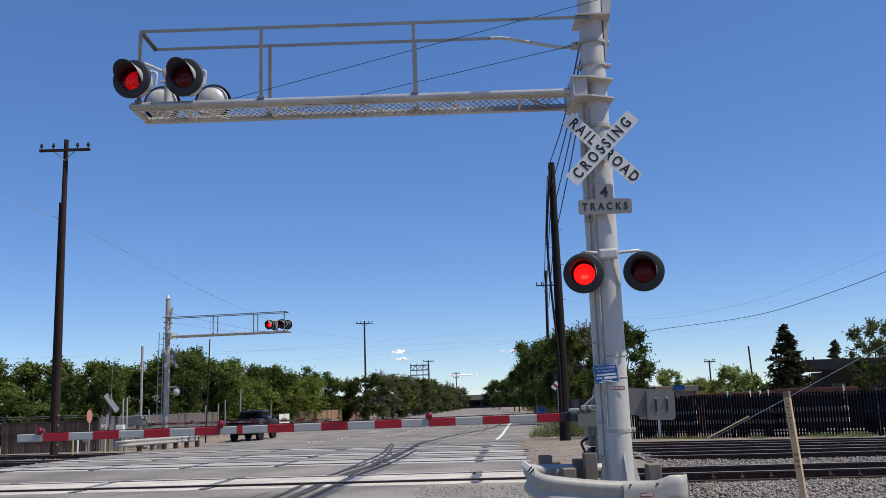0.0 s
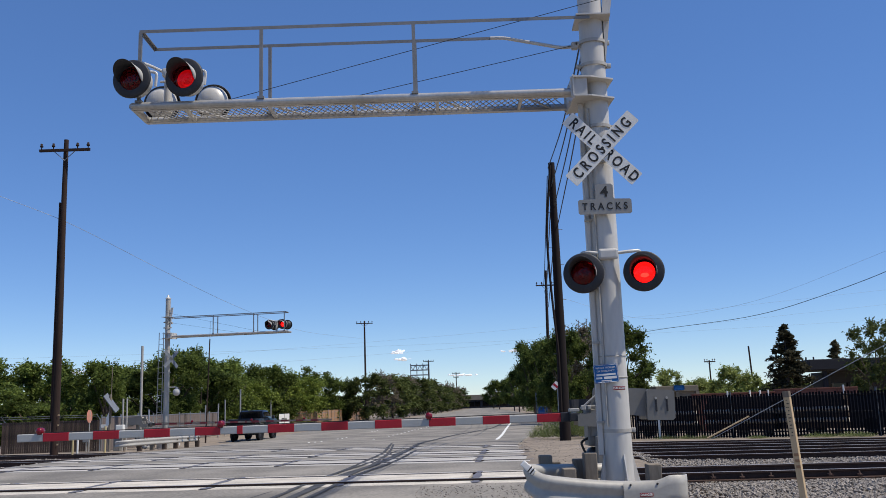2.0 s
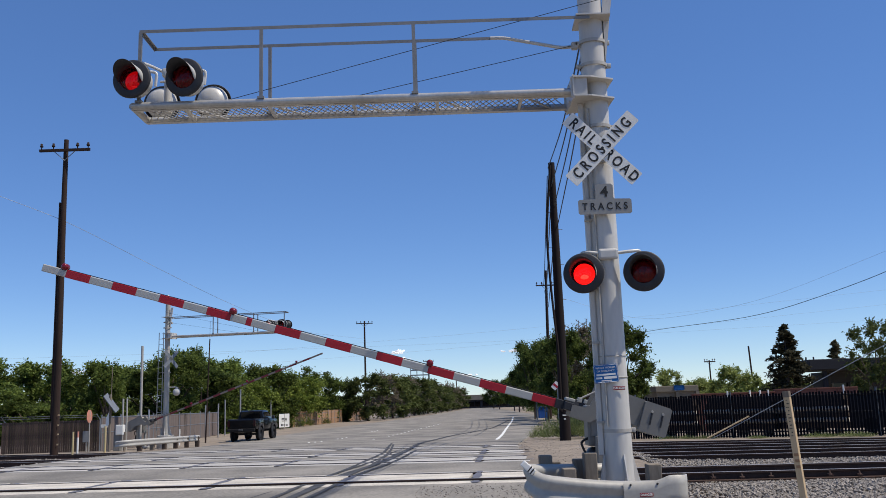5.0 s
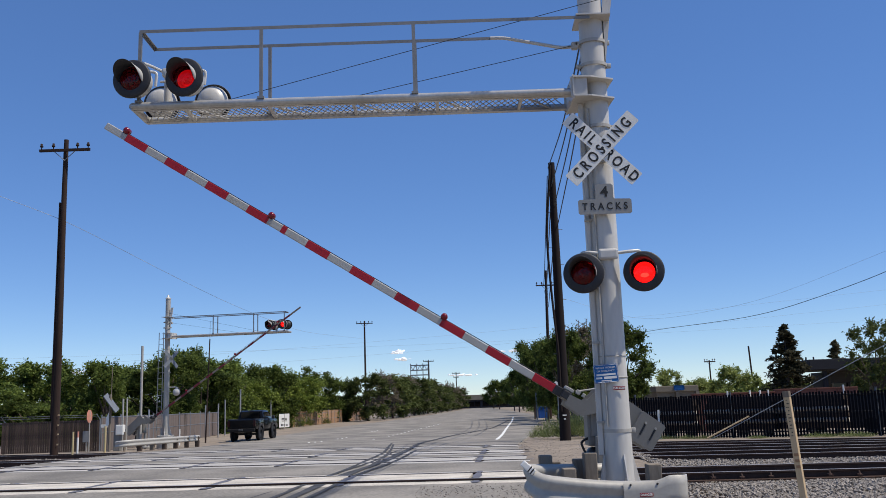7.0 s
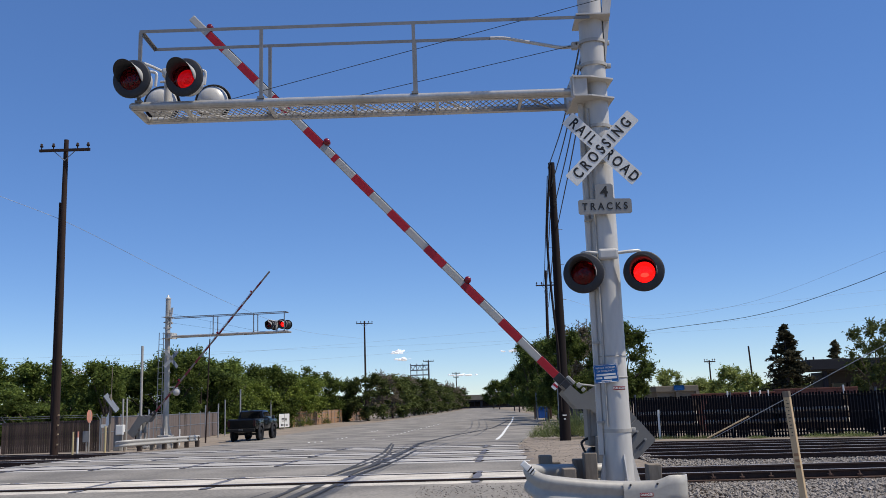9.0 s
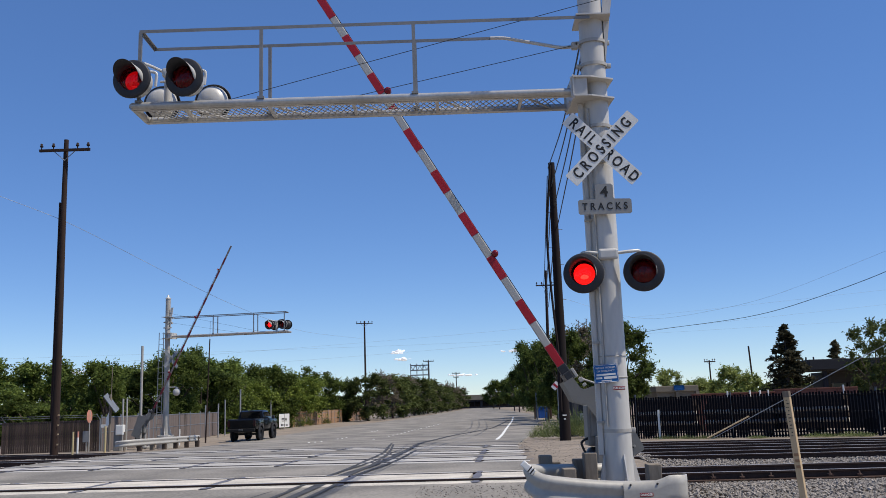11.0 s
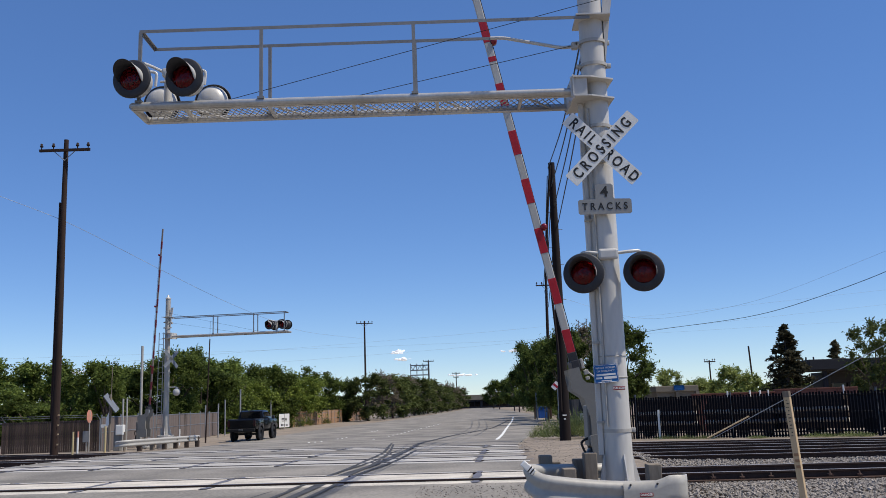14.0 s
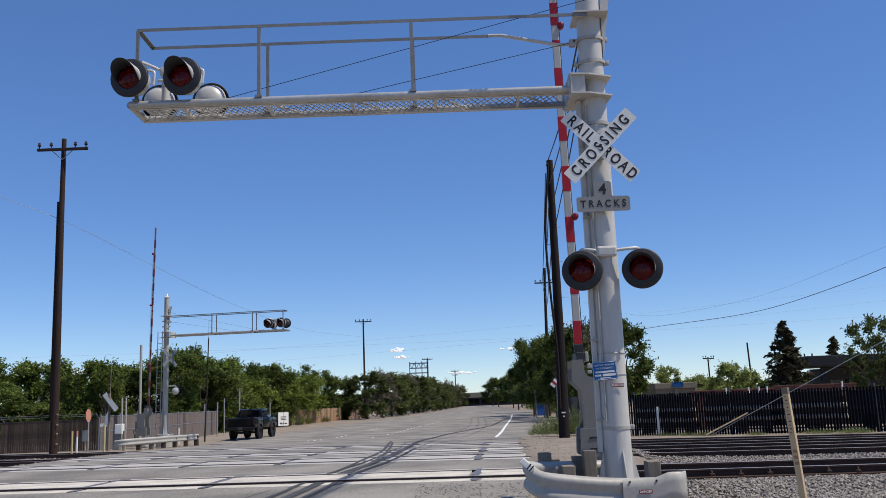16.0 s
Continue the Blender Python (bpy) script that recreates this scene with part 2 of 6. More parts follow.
def part(name, bm, material, parent=None, label="", smooth=False):
    me = bpy.data.meshes.new(name)
    if smooth:
        for f in bm.faces:
            f.smooth = True
        for e in bm.edges:
            if len(e.link_faces) == 2 and e.calc_face_angle(0) > 0.7:
                e.smooth = False
    bm.to_mesh(me)
    bm.free()
    me.materials.append(material)
    ob = new(name, me)
    ob.parent = parent
    if label:
        ob["label"] = label
    return ob


def share(name, me, parent, m):
    ob = new(name, me)
    ob.parent = parent
    ob.matrix_basis = m
    return ob


def box(bm, c, s, m=None, bevel=0.0):
    r = bmesh.ops.create_cube(bm, size=1.0, matrix=(m or Matrix()) @ Matrix.Translation(c) @ Matrix.Diagonal((*s, 1)))
    if bevel:
        es = list({e for v in r["verts"] for e in v.link_edges})
        bmesh.ops.bevel(bm, geom=es, offset=bevel, segments=2, affect='EDGES', profile=0.5)
    return bm


def cyl(bm, a, b, r1, r2=None, seg=12, cap=True):
    a, b = Vector(a), Vector(b)
    d = b - a
    m = Matrix.Translation((a + b) / 2) @ d.to_track_quat('Z', 'Y').to_matrix().to_4x4()
    bmesh.ops.create_cone(bm, cap_ends=cap, segments=seg, radius1=r1, radius2=r1 if r2 is None else r2, depth=d.length, matrix=m)
    return bm


def tube(bm, pts, r, seg=8):
    """One continuous round tube through the points; r is a radius or one for each point."""
    pts = [Vector(p) for p in pts]
    rs = r if isinstance(r, (list, tuple)) else [r] * len(pts)
    rings = []
    for i, p in enumerate(pts):
        d = (pts[min(i + 1, len(pts) - 1)] - pts[max(i - 1, 0)]).normalized()
        u = d.cross(Vector((0.31, 0.95, 0.12))).normalized()
        w = d.cross(u)
        rings.append([bm.verts.new(p + (u * math.cos(2 * math.pi * k / seg) + w * math.sin(2 * math.pi * k / seg)) * rs[i]) for k in range(seg)])
    for a, b in zip(rings[:-1], rings[1:]):
        for k in range(seg):
            j = (k + 1) % seg
            bm.faces.new((a[k], a[j], b[j], b[k]))
    bm.faces.new(rings[0][::-1])
    bm.faces.new(rings[-1])
    bmesh.ops.recalc_face_normals(bm, faces=bm.faces)
    return bm


def pipe(bm, pts, r, seg=8):
    pts = [Vector(p) for p in pts]
    path = [pts[0]]
    for a, b, c in zip(pts, pts[1:], pts[2:]):
        k = min(2.5 * r, 0.4 * (b - a).length, 0.4 * (c - b).length)
        p, q = b + (a - b).normalized() * k, b + (c - b).normalized() * k
        path += [p, p.lerp(b, 0.6).lerp(q, 0.2), q.lerp(b, 0.6).lerp(p, 0.2), q]
    path.append(pts[-1])
    return tube(bm, path, r, seg)


def angle_bar(bm, pts, leg=0.044, thick=0.007):
    """Angle iron through the points: one leg upright, one lying back from its top edge."""
    for a, b in zip(pts[:-1], pts[1:]):
        a, b = Vector(a), Vector(b)
        d = b - a
        x = d.normalized()
        y = Vector((0, 0, 1)).cross(x).normalized()
        if y.y < 0 or (abs(y.y) < 0.1 and y.x < 0):
            y = -y
        z = x.cross(y)
        m = Matrix.Translation((a + b) / 2) @ Matrix((x, y, z)).transposed().to_4x4()
        up = 1 if z.z > 0 else -1
        box(bm, (0, 0, 0), (d.length + thick, thick, leg), m)
        box(bm, (0, leg / 2, up * (leg - thick) / 2), (d.length + thick, leg, thick), m)
    return bm


def lathe(bm, prof, m=None, seg=24):
    """Turn a profile of (radius, height) round the local z axis."""
    m = m or Matrix()
    rings = []
    for r, z in prof:
        if r < 1e-5:
            rings.append([bm.verts.new(m @ Vector((0, 0, z)))])
        else:
            rings.append([bm.verts.new(m @ Vector((r * math.cos(2 * math.pi * i / seg), r * math.sin(2 * math.pi * i / seg), z))) for i in range(seg)])
    for p, q in zip(rings[:-1], rings[1:]):
        for i in range(seg):
            j = (i + 1) % seg
            if len(p) == 1 and len(q) > 1:
                bm.faces.new((p[0], q[i], q[j]))
            elif len(q) == 1 and len(p) > 1:
                bm.faces.new((p[i], p[j], q[0]))
            elif len(p) > 1:
                bm.faces.new((p[i], p[j], q[j], q[i]))
    return bm


def plate(bm, outline, m, depth):
    """A flat plate: outline in the local xy plane, thickened along local z."""
    lo = [bm.verts.new(m @ Vector((x, y, -depth / 2))) for x, y in outline]
    hi = [bm.verts.new(m @ Vector((x, y, depth / 2))) for x, y in outline]
    bm.faces.new(hi)
    bm.faces.new(lo[::-1])
    n = len(outline)
    for i in range(n):
        j = (i + 1) % n
        bm.faces.new((lo[i], lo[j], hi[j], hi[i]))
    return bm


def rounded(w, h, r, n=4):
    out = []
    for cx, cy, a0 in ((w / 2 - r, h / 2 - r, 0), (-w / 2 + r, h / 2 - r, 90), (-w / 2 + r, -h / 2 + r, 180), (w / 2 - r, -h / 2 + r, 270)):
        for i in range(n + 1):
            a = radians(a0 + 90 * i / n)
            out.append((cx + r * math.cos(a), cy + r * math.sin(a)))
    return out


def lettering(body, size, m, material, parent, spacing=1.0, bold=0.0, name="lettering"):
    cu = bpy.data.curves.new("letters", 'FONT')
    cu.body, cu.size, cu.align_x, cu.align_y, cu.extrude = body, size, 'CENTER', 'CENTER', 0.0015
    cu.space_character, cu.offset = spacing, bold
    tmp = bpy.data.objects.new("letters", cu)
    me = bpy.data.meshes.new_from_object(tmp)
    bpy.data.objects.remove(tmp)
    me.materials.clear()
    me.materials.append(material)
    ob = new(name, me)
    ob.parent = parent
    ob.matrix_basis = m
    return ob


FACE = pose(0, 0, 0, 90, 0, 0)   # local xy upright, facing -y


def gz(y):
    t = min(1.0, max(0.0, (y - 24) / 32))
    return -0.38 * t * t * (3 - 2 * t)


def lerp_path(path, y):
    for (ya, xa), (yb, xb) in zip(path[:-1], path[1:]):
        if y <= yb:
            return xa + (xb - xa) * (y - ya) / (yb - ya)
    return path[-1][1]


def hash01(i, j=0):
    v = math.sin(i * 127.1 + j * 311.7) * 43758.5453
    return v - math.floor(v)

# ---- ground, road, tracks ----
ROAD_R = [(-60, 0.4), (10, 0.9), (18.8, 1.6), (24, 2.0), (33, 2.4), (46, 4.0), (62, 5.8), (99, 10.2), (130, 11.6), (170, 12.2), (300, 14.0)]
ROAD_L = [(-60, -15.0), (40, -13.6), (46, -13.0), (62, -12.2), (80, -11.0), (112, -6.8), (220, 2.6), (300, 8.0)]
TRACKS = [(17.85, -0.0925), (23.8, -0.167), (27.6, -0.249), (32.3, -0.40)]   # near rail: y at x = 0, slope
GAUGE = 1.535


def ground_z(x, y):
    l, r = lerp_path(ROAD_L, y), lerp_path(ROAD_R, y)
    off = max(l - x, x - r)
    z = gz(y) - 0.035
    lo, hi = 15.6 - 0.09 * x, 35.0 - 0.42 * x
    if off > 0.2 and lo < y < hi:
        k = min(1, max(0, (off - (0.2 if y < 21 or x < 0 else 2.2)) / 1.2)) * min(1, (y - lo) / 0.8) * min(1, (hi - y) / 1.5)
        z -= 0.13 * k
    if x > 0 and 21 < y < 36 and 0 < off < 4:
        z += 0.068 * min(1, off / 0.12) * min(1, (y - 21) / 1.0) * min(1, (36 - y) / 1.0) * min(1, (4 - off) / 1.2)
    if 1.0 < off and y < 90:
        z += 0.03 * noise.noise(Vector((x * 0.6, y * 0.6, 0))) * min(1, off - 1)
    return z


def make_ground():
    xs = sorted({-3000, -1200, -500, -200, -100, -60, -40, 60, 100, 200, 500, 1200, 3000} | {-34 + 0.8 * i for i in range(28)} | {-11.2 + 1.6 * i for i in range(7)} | {0.2 + 0.4 * i for i in range(60)} | {25 + 3 * i for i in range(10)})
    ys = sorted({-3000, -500, -100, -40, -20, -10, 110, 130, 160, 200, 260, 400, 800, 1500, 3500} | {-4 + 2 * i for i in range(8)} | {11 + 0.4 * i for i in range(68)} | {38.5 + 1.5 * i for i in range(20)} | {70 + 4 * i for i in range(9)})
    vs = [(x, y, ground_z(x, y)) for y in ys for x in xs]
    n = len(xs)
    fs = [(j * n + i, j * n + i + 1, (j + 1) * n + i + 1, (j + 1) * n + i) for j in range(len(ys) - 1) for i in range(n - 1)]
    me = bpy.data.meshes.new("ground")
    me.from_pydata(vs, [], fs)
    me.materials.append(M_DIRT)
    return tagged(new("ground", me), "dry tan dirt and gravel ground", "ground", kind="structure")


def make_road():
    ys = [-60, -20, 0, 8] + [12 + 1.0 * i for i in range(60)] + [74 + 6 * i for i in range(20)] + [200, 220, 260, 300]
    vs, fs = [], []
    n = 9
    for y in ys:
        l, r = lerp_path(ROAD_L, y), lerp_path(ROAD_R, y)
        for i in range(n):
            x = l + (r - l) * i / (n - 1)
            if i in (0, n - 1) and y > 11:
                x += 0.16 * noise.noise(Vector((y * 0.7, i, 3)))
            vs.append((x, y, gz(y)))
    for j in range(len(ys) - 1):
        for i in range(n - 1):
            fs.append((j * n + i, j * n + i + 1, (j + 1) * n + i + 1, (j + 1) * n + i))
    m = len(vs)
    for j, y in enumerate(ys):
        for i in (0, n - 1):
            x, yy, z = vs[j * n + i]
            vs.append((x + (-0.1 if i == 0 else 0.1), yy, z - 0.12))
    for j in range(len(ys) - 1):
        for c, i in ((0, 0), (1, n - 1)):
            q = (m + 2 * j + c, j * n + i, (j + 1) * n + i, m + 2 * (j + 1) + c)
            fs.append(q if c == 0 else q[::-1])
    me = bpy.data.meshes.new("road")
    me.from_pydata(vs, [], fs)
    me.materials.append(M_ROAD)
    return tagged(new("road", me), "worn pale grey asphalt road with cracks and tyre marks", "road", kind="structure")


def ribbon(name, pts, w, material, parent, dz=0.004, wob=0.0):
    """A thin strip that follows points (x, y) on the road."""
    vs, fs = [], []
    path = []
    for (xa, ya), (xb, yb) in zip(pts[:-1], pts[1:]):
        k = max(2, int(math.hypot(xb - xa, yb - ya) / 0.9))
        path += [(xa + (xb - xa) * i / k, ya + (yb - ya) * i / k) for i in range(k)]
    path.append(pts[-1])
    sm = path[:]
    for _ in range(6):
        sm = [sm[0]] + [((a[0] + 2 * b[0] + c[0]) / 4, (a[1] + 2 * b[1] + c[1]) / 4) for a, b, c in zip(sm, sm[1:], sm[2:])] + [sm[-1]]
    for i, (x, y) in enumerate(sm):
        a, b = sm[max(0, i - 1)], sm[min(len(sm) - 1, i + 1)]
        d = Vector((b[0] - a[0], b[1] - a[1])).normalized()
        h = w / 2 * (1 + wob * (hash01(i, w * 7) - 0.5))
        if i in (0, len(sm) - 1):
            h *= 0.5
        for s in (1, -1):
            px, py = x - s * d.y * h, y + s * d.x * h
            vs.append((px, py, gz(py) + dz))
    for i in range(len(sm) - 1):
        fs.append((2 * i + 1, 2 * i + 3, 2 * i + 2, 2 * i))
    me = bpy.data.meshes.new(name)
    me.from_pydata(vs, [], fs)
    me.materials.append(material)
    ob = new(name, me)
    ob.parent = parent
    return ob


def rail_mesh(y0, m, xa, xb, up=0.014):
    prof = [(-0.07, -0.17), (0.07, -0.17), (0.07, -0.155), (0.012, -0.135), (0.012, -0.045), (0.037, -0.035), (0.037, -0.004), (0.03, 0.0), (-0.03, 0.0), (-0.037, -0.004), (-0.037, -0.035), (-0.012, -0.045), (-0.012, -0.135), (-0.07, -0.155)]
    bm = bmesh.new()
    k = int((xb - xa) / 2)
    d = Vector((1, m, 0)).normalized()
    nrm = Vector((-d.y, d.x, 0))
    rings = []
    for i in range(k + 1):
        x = xa + (xb - xa) * i / k
        c = Vector((x, y0 + m * x, gz(y0 + m * x) + up))
        rings.append([bm.verts.new(c + nrm * a + Vector((0, 0, b))) for a, b in prof])
    n = len(prof)
    for p, q in zip(rings[:-1], rings[1:]):
        for i in range(n):
            j = (i + 1) % n
            f = bm.faces.new((p[i], q[i], q[j], p[j]))
            f.material_index = 1 if i in (6, 7, 8) else 0
    bm.faces.new(rings[0])
    bm.faces.new(rings[-1][::-1])
    return bm


def make_track(idx, y0, m):
    tr = thing("railway_track", "railway track of rusty steel rails on dark timber ties", "railway track", (0, 0, 0), "tracks of the crossing", "structure")
    k = math.sqrt(1 + m * m)
    for o in (0, GAUGE * k):
        ob = part("rail", rail_mesh(y0 + o, m, -46, 44, 0.05 if idx == 0 else 0.026), M_RAIL, tr, "rusty rail with a polished head")
        ob.data.materials.append(M_RAILTOP)
    bm = box(bmesh.new(), (0, 0, 0), (0.23, 2.6, 0.16), bevel=0.012)
    me = bpy.data.meshes.new("tie")
    bm.to_mesh(me)
    bm.free()
    me.materials.append(M_TIE)
    ang = math.degrees(math.atan(m))
    yc = y0 + GAUGE * k / 2
    spans = [(lerp_path(ROAD_R, yc) + (0.5 if idx == 0 else 3.2), 21 if idx < 2 else 18), (-30, lerp_path(ROAD_L, yc) - 1.2)]
    for xa, xb in spans:
        x = xa
        while x < xb:
            y = yc + m * x
            share("tie", me, tr, pose(x, y, gz(y) - 0.237 + 0.014 + 0.012 * hash01(x, idx), 0, 0, ang + 3 * (hash01(x, 5) - 0.5)))
            x += 0.53
    # tie plates and spikes along the nearer rail
    bm = box(bmesh.new(), (0, 0, 0), (0.16, 0.36, 0.02))
    for a in (-1, 1):
        for b in (-1, 1):
            box(bm, (0.05 * a, 0.1 * b, 0.02), (0.022, 0.03, 0.035))
    pm = bpy.data.meshes.new("tie_plate")
    bm.to_mesh(pm)
    bm.free()
    pm.materials.append(M_RAIL)
    if idx < 2:
        x = spans[0][0]
        while x < 17:
            for o in (0, GAUGE * k):
                y = y0 + o + m * x
                share("tie_plate", pm, tr, pose(x, y, gz(y) - 0.146, 0, 0, ang))
            x += 0.53
    # rail anchors that stand out of the ballast along the nearest rail
    if idx == 0:
        bm = box(bmesh.new(), (0, 0, 0), (0.09, 0.11, 0.05), bevel=0.01)
        cyl(bm, (0.0, -0.05, 0.0), (0.0, 0.02, 0.075), 0.018, 0.014, 6)
        am = bpy.data.meshes.new("rail_anchor")
        bm.to_mesh(am)
        bm.free()
        am.materials.append(M_RAIL)
        x = spans[0][0] + 0.2
        while x < 12:
            y = y0 - 0.13 + m * x
            share("rail_anchor", am, tr, pose(x, y, gz(y) - 0.068 + 0.02 * hash01(x, 3), 0, 0, ang + 14 * (hash01(x, 1) - 0.5)))
            x += 0.53
    # crossing panels in the road
    pmat = M_PANEL if idx == 0 else M_PANEL_OLD
    joints = [0.5 + 0.25 * idx - 2.64 * i for i in range(-1, 6)]
    rows = [(-0.36 if idx == 0 else -0.32, 0.52 if idx == 0 else 0.44), (GAUGE / 2, GAUGE - 0.20), (GAUGE + (0.40 if idx == 0 else 0.32), 0.60 if idx == 0 else 0.44)]
    xr, xl = lerp_path(ROAD_R, yc) + 0.1, lerp_path(ROAD_L, yc) + 0.2
    for ja, jb in zip(joints[1:] + [xl], joints):
        xa, xb = max(ja, xl) + 0.09, min(jb, xr) - 0.09
        if xb - xa < 0.3:
            continue
        for ri, (off, w) in enumerate(rows):
            xm = (xa + xb) / 2
            ym = y0 + m * xm + off * k
            bm = box(bmesh.new(), (0, 0, 0), (xb - xa, w, 0.06), bevel=0.008)
            dz = gz(ym + 0.5) - gz(ym - 0.5)
            ob = part("panel", bm, pmat, tr)
            ob.matrix_basis = pose(xm, ym, gz(ym) - 0.018 + (0.030 if ri == 1 and idx == 0 else 0.0) - 0.004 * hash01(xm, ri), math.degrees(math.atan(dz)), 0, ang)
    # dark flangeways beside each rail, and tar filled joints
    for o in (-0.055, 0.055, GAUGE - 0.055, GAUGE + 0.055):
        ribbon("flangeway", [(xl, y0 + m * xl + o * k), (xr, y0 + m * xr + o * k)], 0.05, M_FLANGE, tr, 0.0138 if idx or not 0 < o < GAUGE else 0.043)
    for jx in joints:
        if xl + 0.3 < jx < xr - 0.2:
            ya = y0 + m * jx
            up = 0.0135 if idx else 0.043
            ribbon("tar_joint", [(jx - 0.06, ya - 0.55), (jx, ya - 0.06)], 0.19, M_PATCH, tr, 0.0135, 0.5)
            ribbon("tar_joint", [(jx, ya + 0.09), (jx + 0.1, ya + GAUGE - 0.09)], 0.19, M_PATCH, tr, up, 0.5)
            ribbon("tar_joint", [(jx + 0.1, ya + GAUGE + 0.06), (jx + 0.15, ya + GAUGE + 0.75)], 0.19, M_PATCH, tr, 0.0135, 0.5)
    return tr


ground = make_ground()
road = make_road()
for i, (ty, tm) in enumerate(TRACKS):
    make_track(i, ty, tm)


def make_road_marks():
    # tyre marks that swing across the crossing and up the road
    base = [(-2.9, 13.5), (-2.66, 15.6), (-2.45, 20.2), (-1.75, 24.0), (-1.45, 31.0), (-1.3, 39.5), (0.0, 52.0), (3.1, 65.0), (6.2, 92.0)]
    for off, w, a, b in ((0.0, 0.2, 0, 9), (0.32, 0.13, 0, 5), (-0.33, 0.10, 0, 5)):
        ribbon("tyre_mark", [(x + off * (1 if y < 40 else 0.4), y) for x, y in base[a:b]], w, M_SKID, road, 0.016 if off == 0 else 0.0155, 0.5)
    ribbon("tyre_mark", [(-3.0, 17.0), (-2.55, 20.9), (-2.1, 29.0), (-2.6, 41.0)], 0.11, M_SKID, road, 0.0165, 0.5)
    ribbon("tyre_mark", [(-2.3, 19.0), (-1.9, 24.5), (-2.0, 31.0), (-2.4, 39.0)], 0.09, M_SKID, road, 0.017, 0.5)
    ribbon("edge_line", [(2.15, 41.5), (2.7, 48.0), (3.8, 61.0), (6.0, 86.0), (7.7, 108.0)], 0.16, M_WHITEPAINT, road, 0.005, 0.2)
    # cracks and seams
    for k in range(16):
        x0, y0 = -11 + 11.5 * hash01(k, 3), 30 + 32 * hash01(k, 4)
        pts = [(x0 + i * 0.9, y0 + 0.5 * (hash01(k, i) - 0.5) - 0.09 * i) for i in range(6)]
        ribbon("crack", pts, 0.035, M_SKID, road, 0.004, 0.6)
    ribbon("seam", [(-4.0, 12.0), (-3.3, 17.0)], 0.03, M_SKID, road, 0.004, 0.6)
    bm = bmesh.new()
    lathe(bm, [(0.062, -0.004), (0.058, 0.008), (0.035, 0.019), (0.0, 0.022)], seg=10)
    me = bpy.data.meshes.new("road_stud")
    bm.to_mesh(me)
    bm.free()
    me.materials.append(M_WHITEPAINT)
    spots = [(-7.4, 47.8), (-7.15, 48.4), (-6.9, 49.0), (-6.55, 53.4), (-6.4, 54.3), (-6.25, 55.3), (-5.6, 66.0), (-5.5, 67.2), (-5.4, 68.4), (1.25, 56.0)]
    spots += [(-4.2 + 3.4 * i / 20, 50.5 + 33 * i / 20) for i in range(0, 21) if i not in (1, 2, 13)]
    for x, y in spots:
        share("road_stud", me, road, pose(x, y, gz(y) + 0.004))


make_road_marks()


def make_ballast():
    """Loose stones between and beside the tracks, and scattered grit on the shoulder."""
    rng = random.Random(4)
    vs, fs = [], []
    octa = [(1, 0, 0), (-1, 0, 0), (0, 1, 0), (0, -1, 0), (0, 0, 1), (0, 0, -1)]
    tri = [(0, 2, 4), (2, 1, 4), (1, 3, 4), (3, 0, 4), (2, 0, 5), (1, 2, 5), (3, 1, 5), (0, 3, 5)]

    def stone(x, y, z, r):
        rot = Euler((rng.random() * 6, rng.random() * 6, rng.random() * 6)).to_matrix()
        n = len(vs)
        for o in octa:
            p = rot @ (Vector(o) * r * rng.uniform(0.65, 1.25))
            vs.append((x + p.x, y + p.y, z + p.z * 0.8))
        fs.extend([tuple(n + i for i in t) for t in tri])

    count = 0
    while count < 58000:
        x = 1.9 + 17 * rng.random()
        y = 12.0 + 17.0 * rng.random() ** 1.5 - 0.09 * x
        if x > 0.62 * y + 1.5 or x < lerp_path(ROAD_R, y) + 0.35:
            continue
        if y > 20 and x < 4.6 + 0.06 * (y - 20):
            continue
        if y < 15.7 - 0.09 * x and rng.random() < 0.55 and x < 4:
            continue
        z = ground_z(x, y)
        s = (y + 0.0925 * x) - 17.85
        if -0.1 < s < 0.1 or GAUGE - 0.1 < s < GAUGE + 0.1:
            continue
        stone(x, y, z + 0.02 + (0.05 * rng.random() if s < -0.5 or s > 2.3 else 0), rng.uniform(0.016, 0.044))
        count += 1
    for _ in range(700):
        x, y = rng.uniform(-0.6, 1.4), rng.uniform(11.5, 17.0)
        stone(x, y, gz(y) + 0.006, rng.uniform(0.006, 0.022))
    for _ in range(1600):
        x, y = rng.uniform(2.2, 6), rng.uniform(20, 42)
        if x > lerp_path(ROAD_R, y) + 0.1:
            stone(x, y, ground_z(x, y) + 0.006, rng.uniform(0.006, 0.022))
    for _ in range(1500):
        y = rng.uniform(30, 40)
        x = rng.uniform(-24, -13.8)
        stone(x, y, ground_z(x, y) + 0.02, rng.uniform(0.02, 0.06))
    me = bpy.data.meshes.new("ballast")
    me.from_pydata(vs, [], fs)
    me.materials.append(M_STONE)
    tagged(new("ballast", me), "loose grey crushed stone ballast along the tracks", "ballast", kind="stuff")


make_ballast()

# ---- flashers ----
LAMPS_LEFT, LAMPS_RIGHT = [], []


